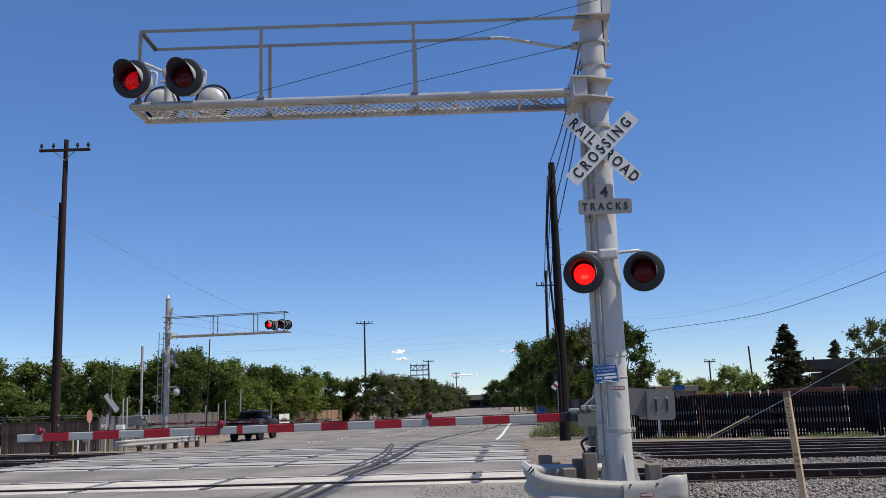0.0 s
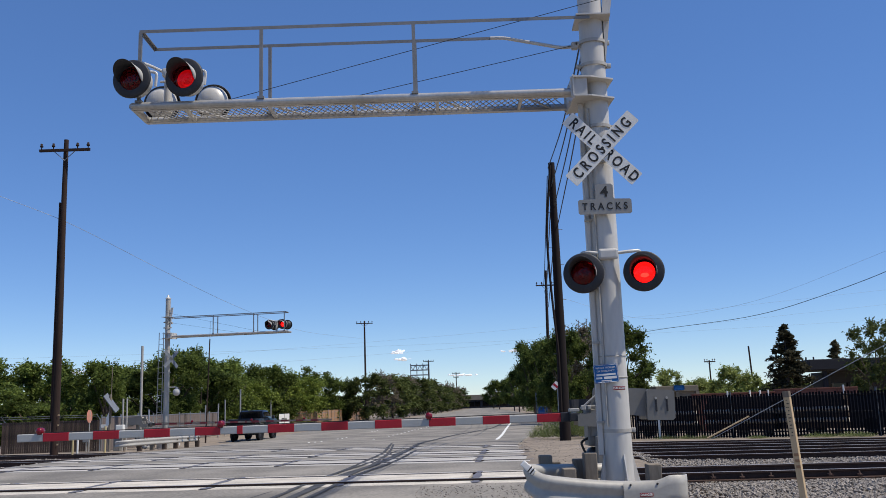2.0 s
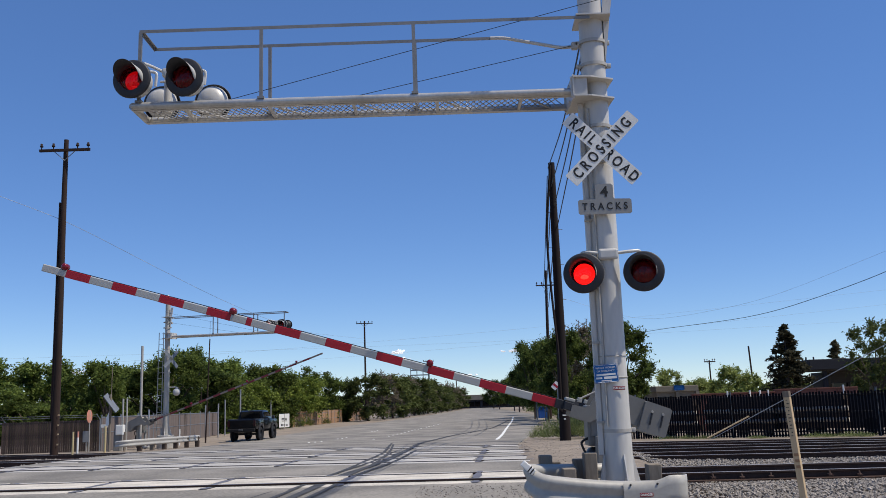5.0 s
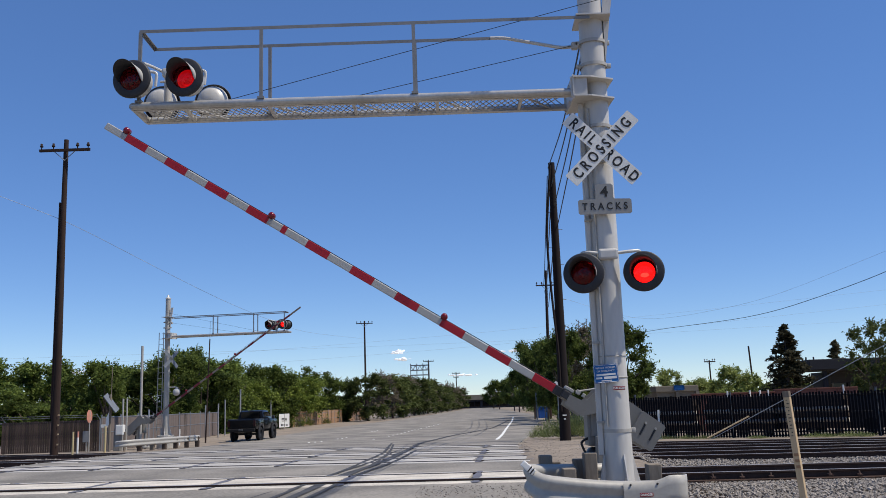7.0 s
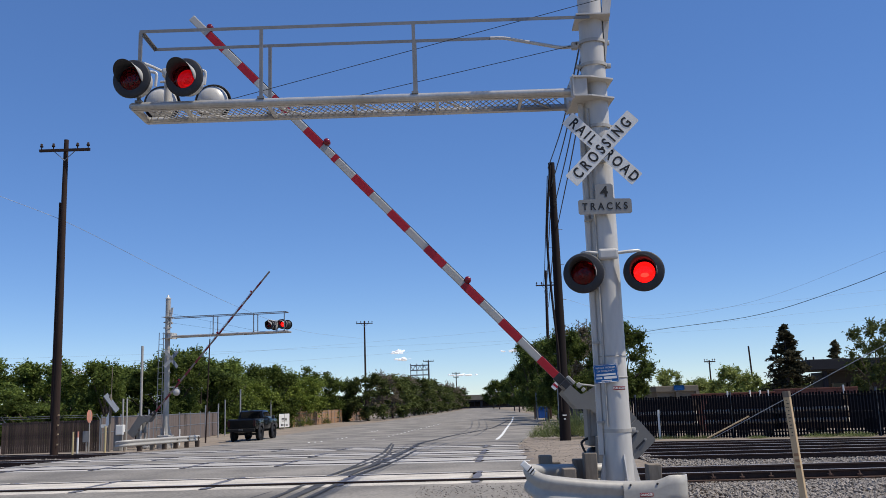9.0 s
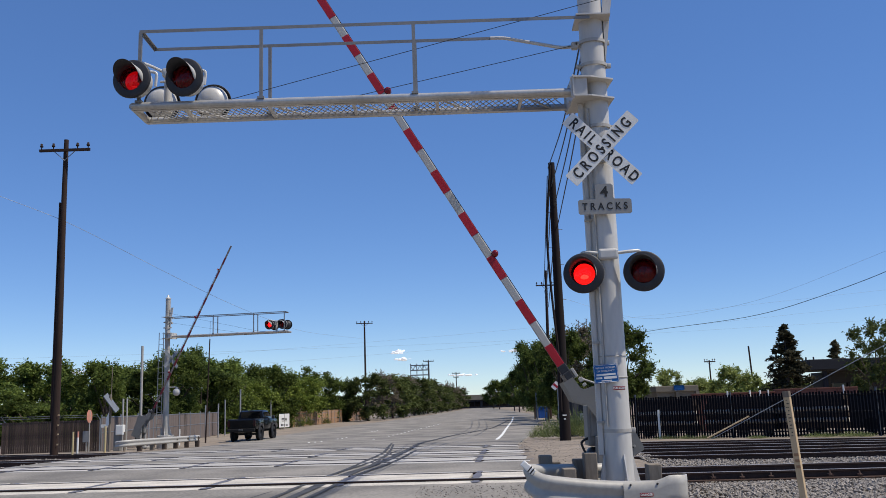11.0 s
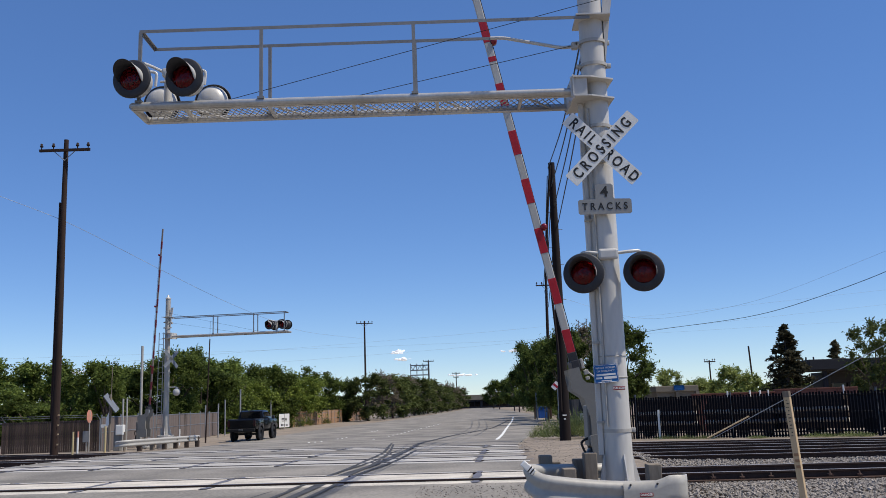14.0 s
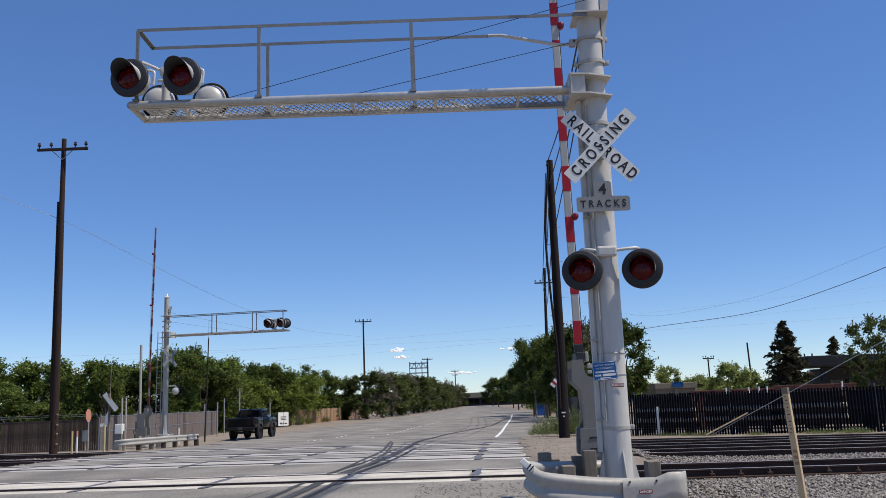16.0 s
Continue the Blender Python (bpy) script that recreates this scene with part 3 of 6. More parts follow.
def flasher(parent, at, yaw=0.0, side=None, pitch=0.0, glow=None, shell=None):
    """A crossing flasher: round backing plate, hood, red lens, housing, and the lamp unit whose added swing to the lens
    or away stands in for switching.
    """
    bm = bmesh.new()
    lathe(bm, [(0.157, -0.006), (0.245, -0.006), (0.258, 0.004), (0.262, 0.03), (0.252, 0.03), (0.245, 0.006), (0.157, 0.006), (0.157, -0.006)], FACE @ pose(0, 0, 0, 180), 40)
    body = part("flasher", bm, M_BLACK, parent, "round black flasher backing plate", True)
    body.matrix_basis = pose(*at, pitch, 0, yaw)
    bm = bmesh.new()
    if side:
        lathe(bm, [(0.165, -0.012), (0.215, -0.03), (0.225, -0.1), (0.205, -0.2), (0.15, -0.28), (0.07, -0.315), (0.0, -0.32)], FACE, 28)
    else:
        lathe(bm, [(0.165, -0.012), (0.218, -0.012), (0.222, -0.05), (0.205, -0.10), (0.17, -0.15), (0.11, -0.185), (0.0, -0.2)], FACE, 28)
    part("housing", bm, shell or M_SILVER, body, "black domed lamp housing" if shell else "silver painted domed lamp housing", True)
    bm = bmesh.new()
    n = 26
    rings = []
    for r in (0.170, 0.163):
        for edge in (0, 1):
            row = []
            for i in range(n + 1):
                a = radians(-18 + 216 * i / n)
                reach = 0.03 + 0.24 * max(0.0, math.sin((a - radians(-18)) / radians(216) * math.pi)) ** 0.7
                row.append(bm.verts.new((r * math.cos(a), -(0.008 if edge == 0 else reach), r * math.sin(a))))
            rings.append(row)
    for side_, (p, q) in enumerate(((rings[0], rings[1]), (rings[1], rings[3]), (rings[3], rings[2]))):
        for i in range(n):
            fc = bm.faces.new((p[i], p[i + 1], q[i + 1], q[i]))
            fc.material_index = 0 if side_ == 0 else 1
    hood = part("hood", bm, M_HOOD, body, "visor hood, sun-bleached grey outside and black inside", True)
    hood.data.materials.append(M_DEADBLACK if not side else M_BLACK)
    bm = bmesh.new()
    lathe(bm, [(0.155, 0.0), (0.150, 0.012), (0.12, 0.028), (0.08, 0.038), (0.04, 0.043), (0.0, 0.045)], FACE, 32)
    part("lens", bm, M_LENS, body, "red glass lens", True)
    bm = bmesh.new()
    lathe(bm, [(0.0, -0.055), (0.05, -0.05), (0.10, -0.032), (0.138, -0.006), (0.135, -0.003)], FACE, 28)
    if not side:
        bm.free()
        return body
    # liner added so the turned-away glow does not light the housing
    part("liner", lathe(bmesh.new(), [(0.160, -0.008), (0.172, -0.02), (0.178, -0.22), (0.14, -0.265), (0.0, -0.27)], FACE, 24), M_DEADBLACK, body, "added black liner that swallows stray lamp glow", True)
    # made-up swivel: the glow turns away where a lamp would go out
    unit = part("lamp_unit", bm, glow or M_GLOW, body, "glowing lamp dish with an added swivel in place of switching", True)
    unit.location = (0, 0.10, 0)
    bm = bmesh.new()
    lathe(bm, [(0.0, -0.068), (0.06, -0.062), (0.11, -0.045), (0.15, -0.012), (0.153, 0.012), (0.148, 0.012), (0.143, -0.008)], FACE, 24)
    part("reflector_back", bm, M_DEADBLACK, unit, "", True)
    # glowing blob shaped as the glare spot of the lit lamp
    bm = bmesh.new()
    bmesh.ops.create_icosphere(bm, subdivisions=2, radius=1.0, matrix=Matrix.Translation((0, 0.02, -0.035)) @ Matrix.Diagonal((0.055, 0.012, 0.03, 1)))
    part("filament", bm, glow or M_BULB, unit)
    (LAMPS_LEFT if side == "left" else LAMPS_RIGHT).append((unit, glow is not None))
    return body


# ---- cantilever signals ----


def cantilever(base, far=False):
    """A tapered steel mast with a railed walkway arm over the lane and the flashers."""
    lab = "silver steel cantilever signal mast with railed walkway arm and red flashers"
    if far:
        lab = "far silver cantilever signal mast with ladder and railed arm"
    th = thing("cantilever_signal", lab, "crossing signal", base, "cantilever signals")
    d = 1 if far else -1
    reach = 6.79 if far else 6.16
    bm = bmesh.new()
    cyl(bm, (0, 0, 0.3), (0, 0, 7.6), 0.182 if not far else 0.15, 0.158 if not far else 0.13, 36)
    part("mast", bm, M_GALV if far else M_SILVER, th, "", True)
    bm = cyl(bmesh.new(), (0, 0, -0.3 if not far else -0.6), (0, 0, 0.28), 0.45, 0.45, 24)
    part("foundation", bm, M_PANEL_OLD, th, "concrete footing")
    bm = bmesh.new()
    box(bm, (0, 0, 0.30), (0.62, 0.62, 0.04), bevel=0.006)
    part("base_plate", bm, M_SILVER, th)
    for i in range(4):
        m = pose(0, 0, 0.32, 0, 0, 90 * i + 12)
        bm = plate(bmesh.new(), [(0.17, 0), (0.30, 0), (0.30, 0.03), (0.19, 0.48), (0.17, 0.48)], m @ FACE, 0.016)
        part("gusset", bm, M_SILVER, th)
        bm = cyl(bmesh.new(), m @ Vector((0.2, 0.2, 0)), m @ Vector((0.2, 0.2, 0.08)), 0.018, seg=6)
        part("anchor_bolt", bm, M_GALV, th)
    for z in ((1.09, 5.06, 5.93, 6.26) if not far else (2.6, 3.6, 6.0, 6.3)):
        bm = lathe(bmesh.new(), [(0.178, -0.022), (0.187, -0.022), (0.187, 0.022), (0.178, 0.022)], pose(0, 0, z), 30)
        for s in (-1, 1):
            box(bm, (0.0 + s * 0.205, -0.02, z), (0.06, 0.05, 0.06), bevel=0.008)
        band = part("clamp_band", bm, M_GALV, th, "", True)
    # arm brackets on the mast
    for z in (5.42, 5.68):
        outline = [(d * 0.34, -0.36), (d * 0.34, 0.40), (d * 0.1, 0.36), (-d * 0.2, 0.2), (-d * 0.22, -0.2), (d * 0.1, -0.34)]
        if d > 0:
            outline = outline[::-1]
        bm = plate(bmesh.new(), outline, pose(0, 0, z), 0.02)
        part("arm_bracket", bm, M_SILVER, th)
    for y in (-0.30, 0.34):
        bm = box(bmesh.new(), (d * 0.26, y, 5.55), (0.22, 0.02, 0.28))
        part("bracket_web", bm, M_SILVER, th)
    bm = box(bmesh.new(), (d * 0.335, 0.02, 5.55), (0.02, 0.72, 0.32))
    for yy in (-0.3, 0, 0.3):
        for zz in (5.44, 5.66):
            box(bm, (d * 0.35, yy, zz), (0.02, 0.04, 0.04))
    part("bracket_flange", bm, M_SILVER, th)
    # top bracket with its diagonal stay
    outline = [(-0.24, -0.30), (0.22, -0.30), (0.27, 0.24), (-0.22, 0.24)]
    bm = plate(bmesh.new(), outline, pose(0, 0, 6.57), 0.02)
    part("top_bracket", bm, M_SILVER, th)
    bm = plate(bmesh.new(), [(0.16, 5.95 - 6.66), (0.26, 0.0), (0.33, 0.42), (0.20, 0.42), (0.16, 0.1)], pose(0, -0.05, 6.66) @ FACE, 0.05)
    part("stay", bm, M_SILVER, th)
    # walkway arm
    y1, y2 = -0.25, 0.37
    zc = 5.50
    xa, xb = d * 0.34, d * reach
    for y in (y1, y2):
        bm = pipe(bmesh.new(), [(xa, y, zc), (xb, y, zc)], 0.05, 14)
        box(bm, ((xa + xb) / 2, y + (0.05 if y < 0 else -0.05), zc - 0.045), (abs(xb - xa), 0.05, 0.012))
        part("chord", bm, M_WALKWAY, th, "", True)
    bm = pipe(bmesh.new(), [(xb, y1, zc), (xb - d * 0.0, y2, zc)], 0.05, 14)
    part("end_bar", bm, M_WALKWAY, th, "", True)
    for i in range(5):
        x = xa + (xb - xa) * (i + 0.6) / 5.2
        bm = box(bmesh.new(), (x, (y1 + y2) / 2, zc - 0.02), (0.04, y2 - y1, 0.05))
        part("cross_brace", bm, M_WALKWAY, th)
        bm = pipe(bmesh.new(), [(x, y1, zc - 0.03), (x - d * 0.5, y2, zc - 0.03)], 0.014, 6)
        part("diagonal_brace", bm, M_WALKWAY, th)
    bm = bmesh.new()
    L, W, pitch = abs(xb - xa), y2 - y1, 0.085 if not far else 0.2
    k = int((L + W) / pitch)
    for s in (1, -1):
        for i in range(k):
            x0 = i * pitch - W * 0.5
            pa, pb = (x0, 0.0), (x0 + W * 0.5, W)
            if pb[0] < 0 or pb[0] > L or pa[0] < 0 or pa[0] > L:
                continue
            if s < 0:
                pa, pb = (pa[0], W), (pb[0], 0.0)
            cyl(bm, (xa + d * pa[0], y1 + pa[1], zc + 0.012 + 0.004 * s), (xa + d * pb[0], y1 + pb[1], zc + 0.012 + 0.004 * s), 0.0085, seg=4)
    part("walkway_grating", bm, M_WALKWAY, th, "expanded steel mesh walkway")
    # handrails
    zr = 6.53
    xe = d * 6.08 if not far else d * 6.68
    bm = angle_bar(bmesh.new(), [(d * 0.06 if not far else d * 0.2, y1 - 0.03, zr), (xe, y1 - 0.03, zr), (xe, y2 - 0.04, zr - 0.005)])
    part("handrail", bm, M_RAILING, th)
    bm = angle_bar(bmesh.new(), [(xe, y2 - 0.04, zr), (d * (0.2 if far else 1.34), y2 - 0.04, zr)])
    part("handrail", bm, M_RAILING, th)
    bm = pipe(bmesh.new(), [(d * 0.18, y1, zr), (d * 0.16, y2 - 0.05, zr)] if far else [(d * 1.36, y2 - 0.05, zr), (d * 1.18, y2 - 0.07, zr - 0.01), (d * 0.40, 0.07, 6.25), (d * 0.16, 0.0, 6.24)], 0.024, 10)
    part("rail_brace", bm, M_SILVER, th, "", True)
    bm = box(bmesh.new(), (d * 0.235, 0.0, 6.24), (0.09, 0.09, 0.10), bevel=0.015)
    part("rail_clamp", bm, M_GALV, th)
    for x in ((6.66, 4.97, 2.71) if far else (6.07, 4.455, 2.42)):
        for y in (y1 - 0.02, y2 - 0.04):
            if x > 6 and y > 0:
                continue
            bm = box(bmesh.new(), (d * x, y, (zc + zr) / 2), (0.045, 0.03, zr - zc - 0.02))
            box(bm, (d * x, y, zc + 0.05), (0.09, 0.07, 0.03))
            part("rail_post", bm, M_RAILING, th)
    # cable stays above the walkway
    for a, b in (((d * 5.3, 0.0, zc + 0.05), (d * 0.02 + (0.0 if far else 0.2), -0.27, 6.80)), ((d * 4.15, 0.3, zc + 0.05), (d * 0.25, 0.0, 6.25))):
        bm = pipe(bmesh.new(), [a, b], 0.0045, 5)
        part("stay_cable", bm, M_CABLE, th)
    # flashers at the tip
    px = d * (5.79 if not far else 6.12)
    bm = cyl(bmesh.new(), (px, 0.05, zc), (px, 0.05, 6.12), 0.055, 0.05, 14)
    box(bm, (px, 0.03, 6.05), (0.13, 0.13, 0.12), bevel=0.02)
    cyl(bm, (px - 0.07, -0.06, 5.9), (px + 0.07, -0.06, 5.9), 0.018, seg=8)
    part("lamp_post", bm, M_SILVER, th, "", True)
    for s, side in ((-1, "left"), (1, "right")):
        bm = pipe(bmesh.new(), [(px, 0.05, 6.05), (px + s * 0.2, -0.1, 6.12), (px + s * 0.345, -0.25, 6.14), (px + s * 0.345, -0.27, 6.02)], 0.02, 8)
        part("lamp_arm", bm, M_SILVER, th, "", True)
        flasher(th, (px + s * (0.345 if not far else 0.36), -0.40 if not far else -0.1, 5.83 if not far else 5.90), -8, side, 0.0, M_GLOWDIM if not far else None)
        if far:
            flasher(th, (px + s * 0.36 + 0.1, 0.5, 5.90), 180, shell=M_BLACK)
        else:
            bm = pipe(bmesh.new(), [(px + 0.1 + s * 0.34, 0.25, 5.96), (px + 0.1 + s * 0.34 + 0.02, 0.25, 6.16), (px + 0.1 + s * 0.34 - 0.12, 0.25, 6.18)], 0.02, 8)
            part("lamp_arm", bm, M_SILVER, th, "", True)
            flasher(th, (px + 0.13 + s * 0.36, 0.55, 5.80), 180)
    return th


sig = cantilever((2.12, 11.5, 0.0))


def near_mast_fittings(th):
    # conduit channel down the mast
    bm = box(bmesh.new(), (-0.215, -0.02, 3.1), (0.055, 0.07, 4.6))
    box(bm, (-0.165, -0.02, 3.1), (0.06, 0.03, 4.5))
    part("conduit_channel", bm, M_SILVER, th, "steel conduit channel")
    bm = pipe(bmesh.new(), [(-0.135, -0.14, 1.15), (-0.135, -0.14, 3.0), (-0.14, -0.13, 5.3)], 0.014, 8)
    part("conduit", bm, M_GALV, th, "", True)
    for z in (1.2, 2.2, 3.8):
        bm = box(bmesh.new(), (-0.2, -0.05, z), (0.10, 0.08, 0.03))
        part("conduit_clip", bm, M_GALV, th)
    # mast flashers on their cross arm
    bm = box(bmesh.new(), (0.0, -0.2, 3.32), (0.26, 0.08, 0.14), bevel=0.03)
    part("lamp_bracket", bm, M_SILVER, th, "cast junction box")
    for s, side in ((-1, "left"), (1, "right")):
        x = -0.34 if s < 0 else 0.43
        bm = pipe(bmesh.new(), [(s * 0.1, -0.2, 3.33), (x * 0.7, -0.2, 3.35), (x, -0.16, 3.36), (x, -0.12, 3.25)], 0.021, 10)
        part("lamp_arm", bm, M_SILVER, th, "", True)
        flasher(th, (x, -0.25, 3.08), -15 if s < 0 else -17, side, -2)
    # crossbuck
    for nm, ang, dy, words in (("RAIL ROAD", -45, 0, (("RAIL", -0.335), ("ROAD", 0.34))), ("CROSSING", 45, -0.02, (("CROSSING", 0.0),))):
        m = pose(0.0, -0.26 + dy, 4.71) @ FACE @ pose(0, 0, 0, 0, 0, ang)
        bm = plate(bmesh.new(), rounded(1.215, 0.205, 0.012, 2), m, 0.006)
        blade = part("crossbuck_blade", bm, M_SIGN, th, "white crossbuck blade with black letters")
        for w, x in words:
            lettering(w, 0.198, m @ Matrix.Translation((x, -0.002, 0.0045)) @ Matrix.Diagonal((0.76, 1, 1, 1)), M_INK, blade, 1.60 if len(w) > 4 else 1.44, 0.0045)
    bm = pipe(bmesh.new(), [(0, -0.27, 4.71), (0, -0.29, 4.71)], 0.02, 8)
    part("bolt", bm, M_INK, th)
    bm = box(bmesh.new(), (0, -0.21, 4.71), (0.09, 0.08, 0.35))
    part("sign_bracket", bm, M_GALV, th)
    # number of tracks plaque
    m = pose(-0.01, -0.26, 3.94) @ FACE
    o = [(-0.345, -0.085), (-0.325, -0.105), (0.325, -0.105), (0.345, -0.085), (0.345, 0.07), (0.325, 0.09), (0.13, 0.095), (0.115, 0.11), (0.115, 0.27), (0.09, 0.295), (-0.09, 0.295), (-0.115, 0.27), (-0.115, 0.11), (-0.13, 0.095), (-0.325, 0.09), (-0.345, 0.07)]
    bm = plate(bmesh.new(), o, m, 0.005)
    pl = part("tracks_plaque", bm, M_SIGNGREY, th, "grey plaque reading 4 tracks")
    lettering("TRACKS", 0.130, m @ Matrix.Translation((0.0, -0.006, 0.004)) @ Matrix.Diagonal((0.86, 1, 1, 1)), M_INK, pl, 1.62, 0.0025)
    lettering("4", 0.185, m @ Matrix.Translation((0.0, 0.185, 0.004)), M_INK, pl, 1.0, 0.006)
    # blue notice
    m = pose(-0.13, -0.225, 1.80) @ FACE @ pose(0, 0, 0, 0, 0, 3)
    bm = plate(bmesh.new(), rounded(0.305, 0.228, 0.02), m, 0.004)
    no = part("emergency_notice", bm, M_BLUE, th, "blue emergency notice plate with white writing")
    bm = bmesh.new()
    fr = rounded(0.29, 0.213, 0.016)
    for (xa, ya), (xb, yb) in zip(fr, fr[1:] + fr[:1]):
        cyl(bm, m @ Vector((xa, ya, 0.003)), m @ Vector((xb, yb, 0.003)), 0.002, seg=4)
    part("border_line", bm, M_SIGN, no)
    lettering("REPORT PROBLEM", 0.030, m @ Matrix.Translation((0, 0.072, 0.004)), M_SIGN, no, 1.0)
    lettering("OR EMERGENCY", 0.030, m @ Matrix.Translation((0, 0.032, 0.004)), M_SIGN, no, 1.0)
    for x, y, w, h in ((0, -0.012, 0.24, 0.022), (-0.09, -0.052, 0.075, 0.022), (0.05, -0.052, 0.16, 0.03), (0.0, -0.088, 0.13, 0.012)):
        bm = box(bmesh.new(), (x, y, 0.004), (w, h, 0.002), m)
        part("writing_bar", bm, M_SIGN, no)
    for z in (2.02, 1.80 - 0.05):
        bm = lathe(bmesh.new(), [(0.181, -0.006), (0.184, -0.006), (0.184, 0.006), (0.181, 0.006)], pose(0, 0, z), 30)
        part("strap", bm, M_GALV, th, "", True)
    m = pose(0.03, -0.187, 1.615) @ FACE
    bm = plate(bmesh.new(), rounded(0.15, 0.045, 0.004, 1), m, 0.002)
    dg = part("danger_sticker", bm, M_REDINK, th, "small faded red sticker with white lettering")
    lettering("DANGER", 0.036, m @ Matrix.Translation((0, 0, 0.002)), M_SIGN, dg, 1.0, 0.001)


near_mast_fittings(sig)
far_sig = cantilever((-15.0, 48.0, 0.0), True)
far_sig.rotation_euler = (0, 0, radians(-9))

# ---- gates ----
GATE_ARMS = {}


def crossing_gate(base, pivot_z, mirror, tip, key, lab):
    """A gate stand with its mechanism box, and the striped arm with lamps and counterweights that turns on it."""
    th = thing("crossing_gate", lab, "crossing gate", base, "crossing gates")
    bm = cyl(bmesh.new(), (0.06, 0.3, -0.3), (0.06, 0.3, 1.0), 0.07, seg=16)
    box(bm, (0.06, 0.3, 0.05), (0.4, 0.4, 0.1), bevel=0.01)
    part("stand", bm, M_GALV, th, "", True)
    bm = box(bmesh.new(), (-0.08, 0.13, 1.10), (0.46, 0.38, 0.60), bevel=0.02)
    box(bm, (-0.08, -0.07, 1.14), (0.36, 0.03, 0.40), bevel=0.01)
    part("mechanism_box", bm, M_BOX, th, "grey gate mechanism box")
    bm = box(bmesh.new(), (-0.14, -0.16, 0.72), (0.16, 0.16, 0.46), bevel=0.015)
    part("junction_box", bm, M_BOX, th)
    bm = pipe(bmesh.new(), [(-0.05, 0.05, 1.35), (-0.22, 0.0, 1.2), (-0.16, 0.0, 0.9), (-0.2, 0.05, 0.6), (-0.05, 0.1, 0.1)], 0.022, 8)
    pipe(bm, [(0.02, 0.03, 1.3), (-0.12, -0.02, 1.05), (-0.08, 0.0, 0.6), (-0.1, 0.1, 0.1)], 0.018, 8)
    pipe(bm, [(-0.1, 0.1, 0.8), (-0.34, 0.05, 0.62), (-0.40, 0.05, 0.36), (-0.2, 0.1, 0.05)], 0.024, 8)
    pipe(bm, [(-0.24, 0.0, 0.95), (-0.42, 0.0, 0.86), (-0.30, -0.02, 0.55), (-0.26, 0.0, 0.05)], 0.018, 8)
    part("cable_hose", bm, M_CABLE, th, "black cable hoses", True)
    bm = lathe(bmesh.new(), [(0.0, -0.16), (0.09, -0.15), (0.12, -0.11), (0.12, 0.11), (0.09, 0.15), (0.0, 0.16)], pose(-0.2, 0.14, 0.66) @ FACE, 20)
    part("motor", bm, M_BLACK, th, "dark round gate motor", True)
    bm = cyl(bmesh.new(), (0, -0.2, pivot_z), (0, 0.62, pivot_z), 0.045, seg=16)
    part("pivot_shaft", bm, M_GALV, th, "", True)
    # the arm, along local -x, hung a little below its pivot when it lies flat
    r = -0.345
    thick = 0.085 if mirror else 0.116
    bm = box(bmesh.new(), (-(0.64 + tip) / 2, 0, r), (tip - 0.64, 0.05, thick), bevel=0.012)
    arm = part("gate_arm", bm, M_ARMBACK if mirror else M_ARMWHITE, th, "dull back of a red striped arm" if mirror else "white arm with red reflective stripes")
    reds = [(0.65 + 0.813 * i, 0.406) for i in range(6)] + [(5.50, 0.09)] + [(5.84, 0.39), (6.61, 0.40), (7.39, 0.40), (8.16, 0.40)]
    if tip > 9.5:
        reds.append((8.95, 0.40))
    for s, w in reds:
        bm = box(bmesh.new(), (-(s + w / 2), 0, r), (w, 0.056, thick + 0.006), bevel=0.006)
        part("red_stripe", bm, M_ARMREDBACK if mirror else M_ARMRED, arm, "dull red stripe" if mirror else "red reflective stripe")
    for s in (2.677, 5.833, 8.609):
        bm = lathe(bmesh.new(), [(0.0, -0.075), (0.03, -0.07), (0.052, -0.05), (0.052, 0.05), (0.03, 0.07), (0.0, 0.075)], pose(-s, 0, r + 0.098) @ FACE, 16)
        la = part("gate_lamp", bm, M_REDGLASS, arm, "red gate arm lamp", True)
        bm = box(bmesh.new(), (-s, 0, r + 0.056), (0.07, 0.06, 0.03))
        part("lamp_foot", bm, M_BLACK, arm)
    bm = pipe(bmesh.new(), [(-0.7, 0.02, r + 0.075), (-3.0, 0.02, r + 0.068), (-6.0, 0.02, r + 0.07), (-8.6, 0.02, r + 0.068)], 0.007, 5)
    part("lamp_cable", bm, M_CABLE, arm)
    for y in (-0.16, 0.40):
        o = [(-0.46, -0.31), (-0.46, -0.48), (-0.15, -0.50), (0.0, -0.36), (0.30, -0.34), (0.57, -0.38), (0.57, 0.03), (0.30, 0.05), (-0.06, 0.10), (-0.13, 0.07), (-0.17, -0.14), (-0.21, -0.26), (-0.27, -0.30)]
        bm = plate(bmesh.new(), o[::-1], pose(0, y, 0) @ FACE, 0.025)
        part("side_arm", bm, M_BOX, arm, "grey curved gate side arm")
    bm = box(bmesh.new(), (-0.50, 0.10, r), (0.14, 0.52, 0.12), bevel=0.01)
    box(bm, (-0.62, 0.0, r), (0.16, 0.09, 0.14), bevel=0.01)
    part("arm_saddle", bm, M_BLACK, arm, "dark shear pin saddle")
    bm = box(bmesh.new(), (-0.50, -0.05, r + 0.10), (0.15, 0.14, 0.05), bevel=0.01)
    box(bm, (-0.36, -0.08, r + 0.13), (0.07, 0.05, 0.07), bevel=0.01)
    box(bm, (-0.27, -0.08, r + 0.13), (0.05, 0.05, 0.06), bevel=0.01)
    cyl(bm, (-0.40, -0.09, r + 0.12), (-0.16, -0.09, r + 0.31), 0.014, seg=8)
    part("arm_clamp", bm, M_GALV, arm, "cast arm clamp with tie rod")
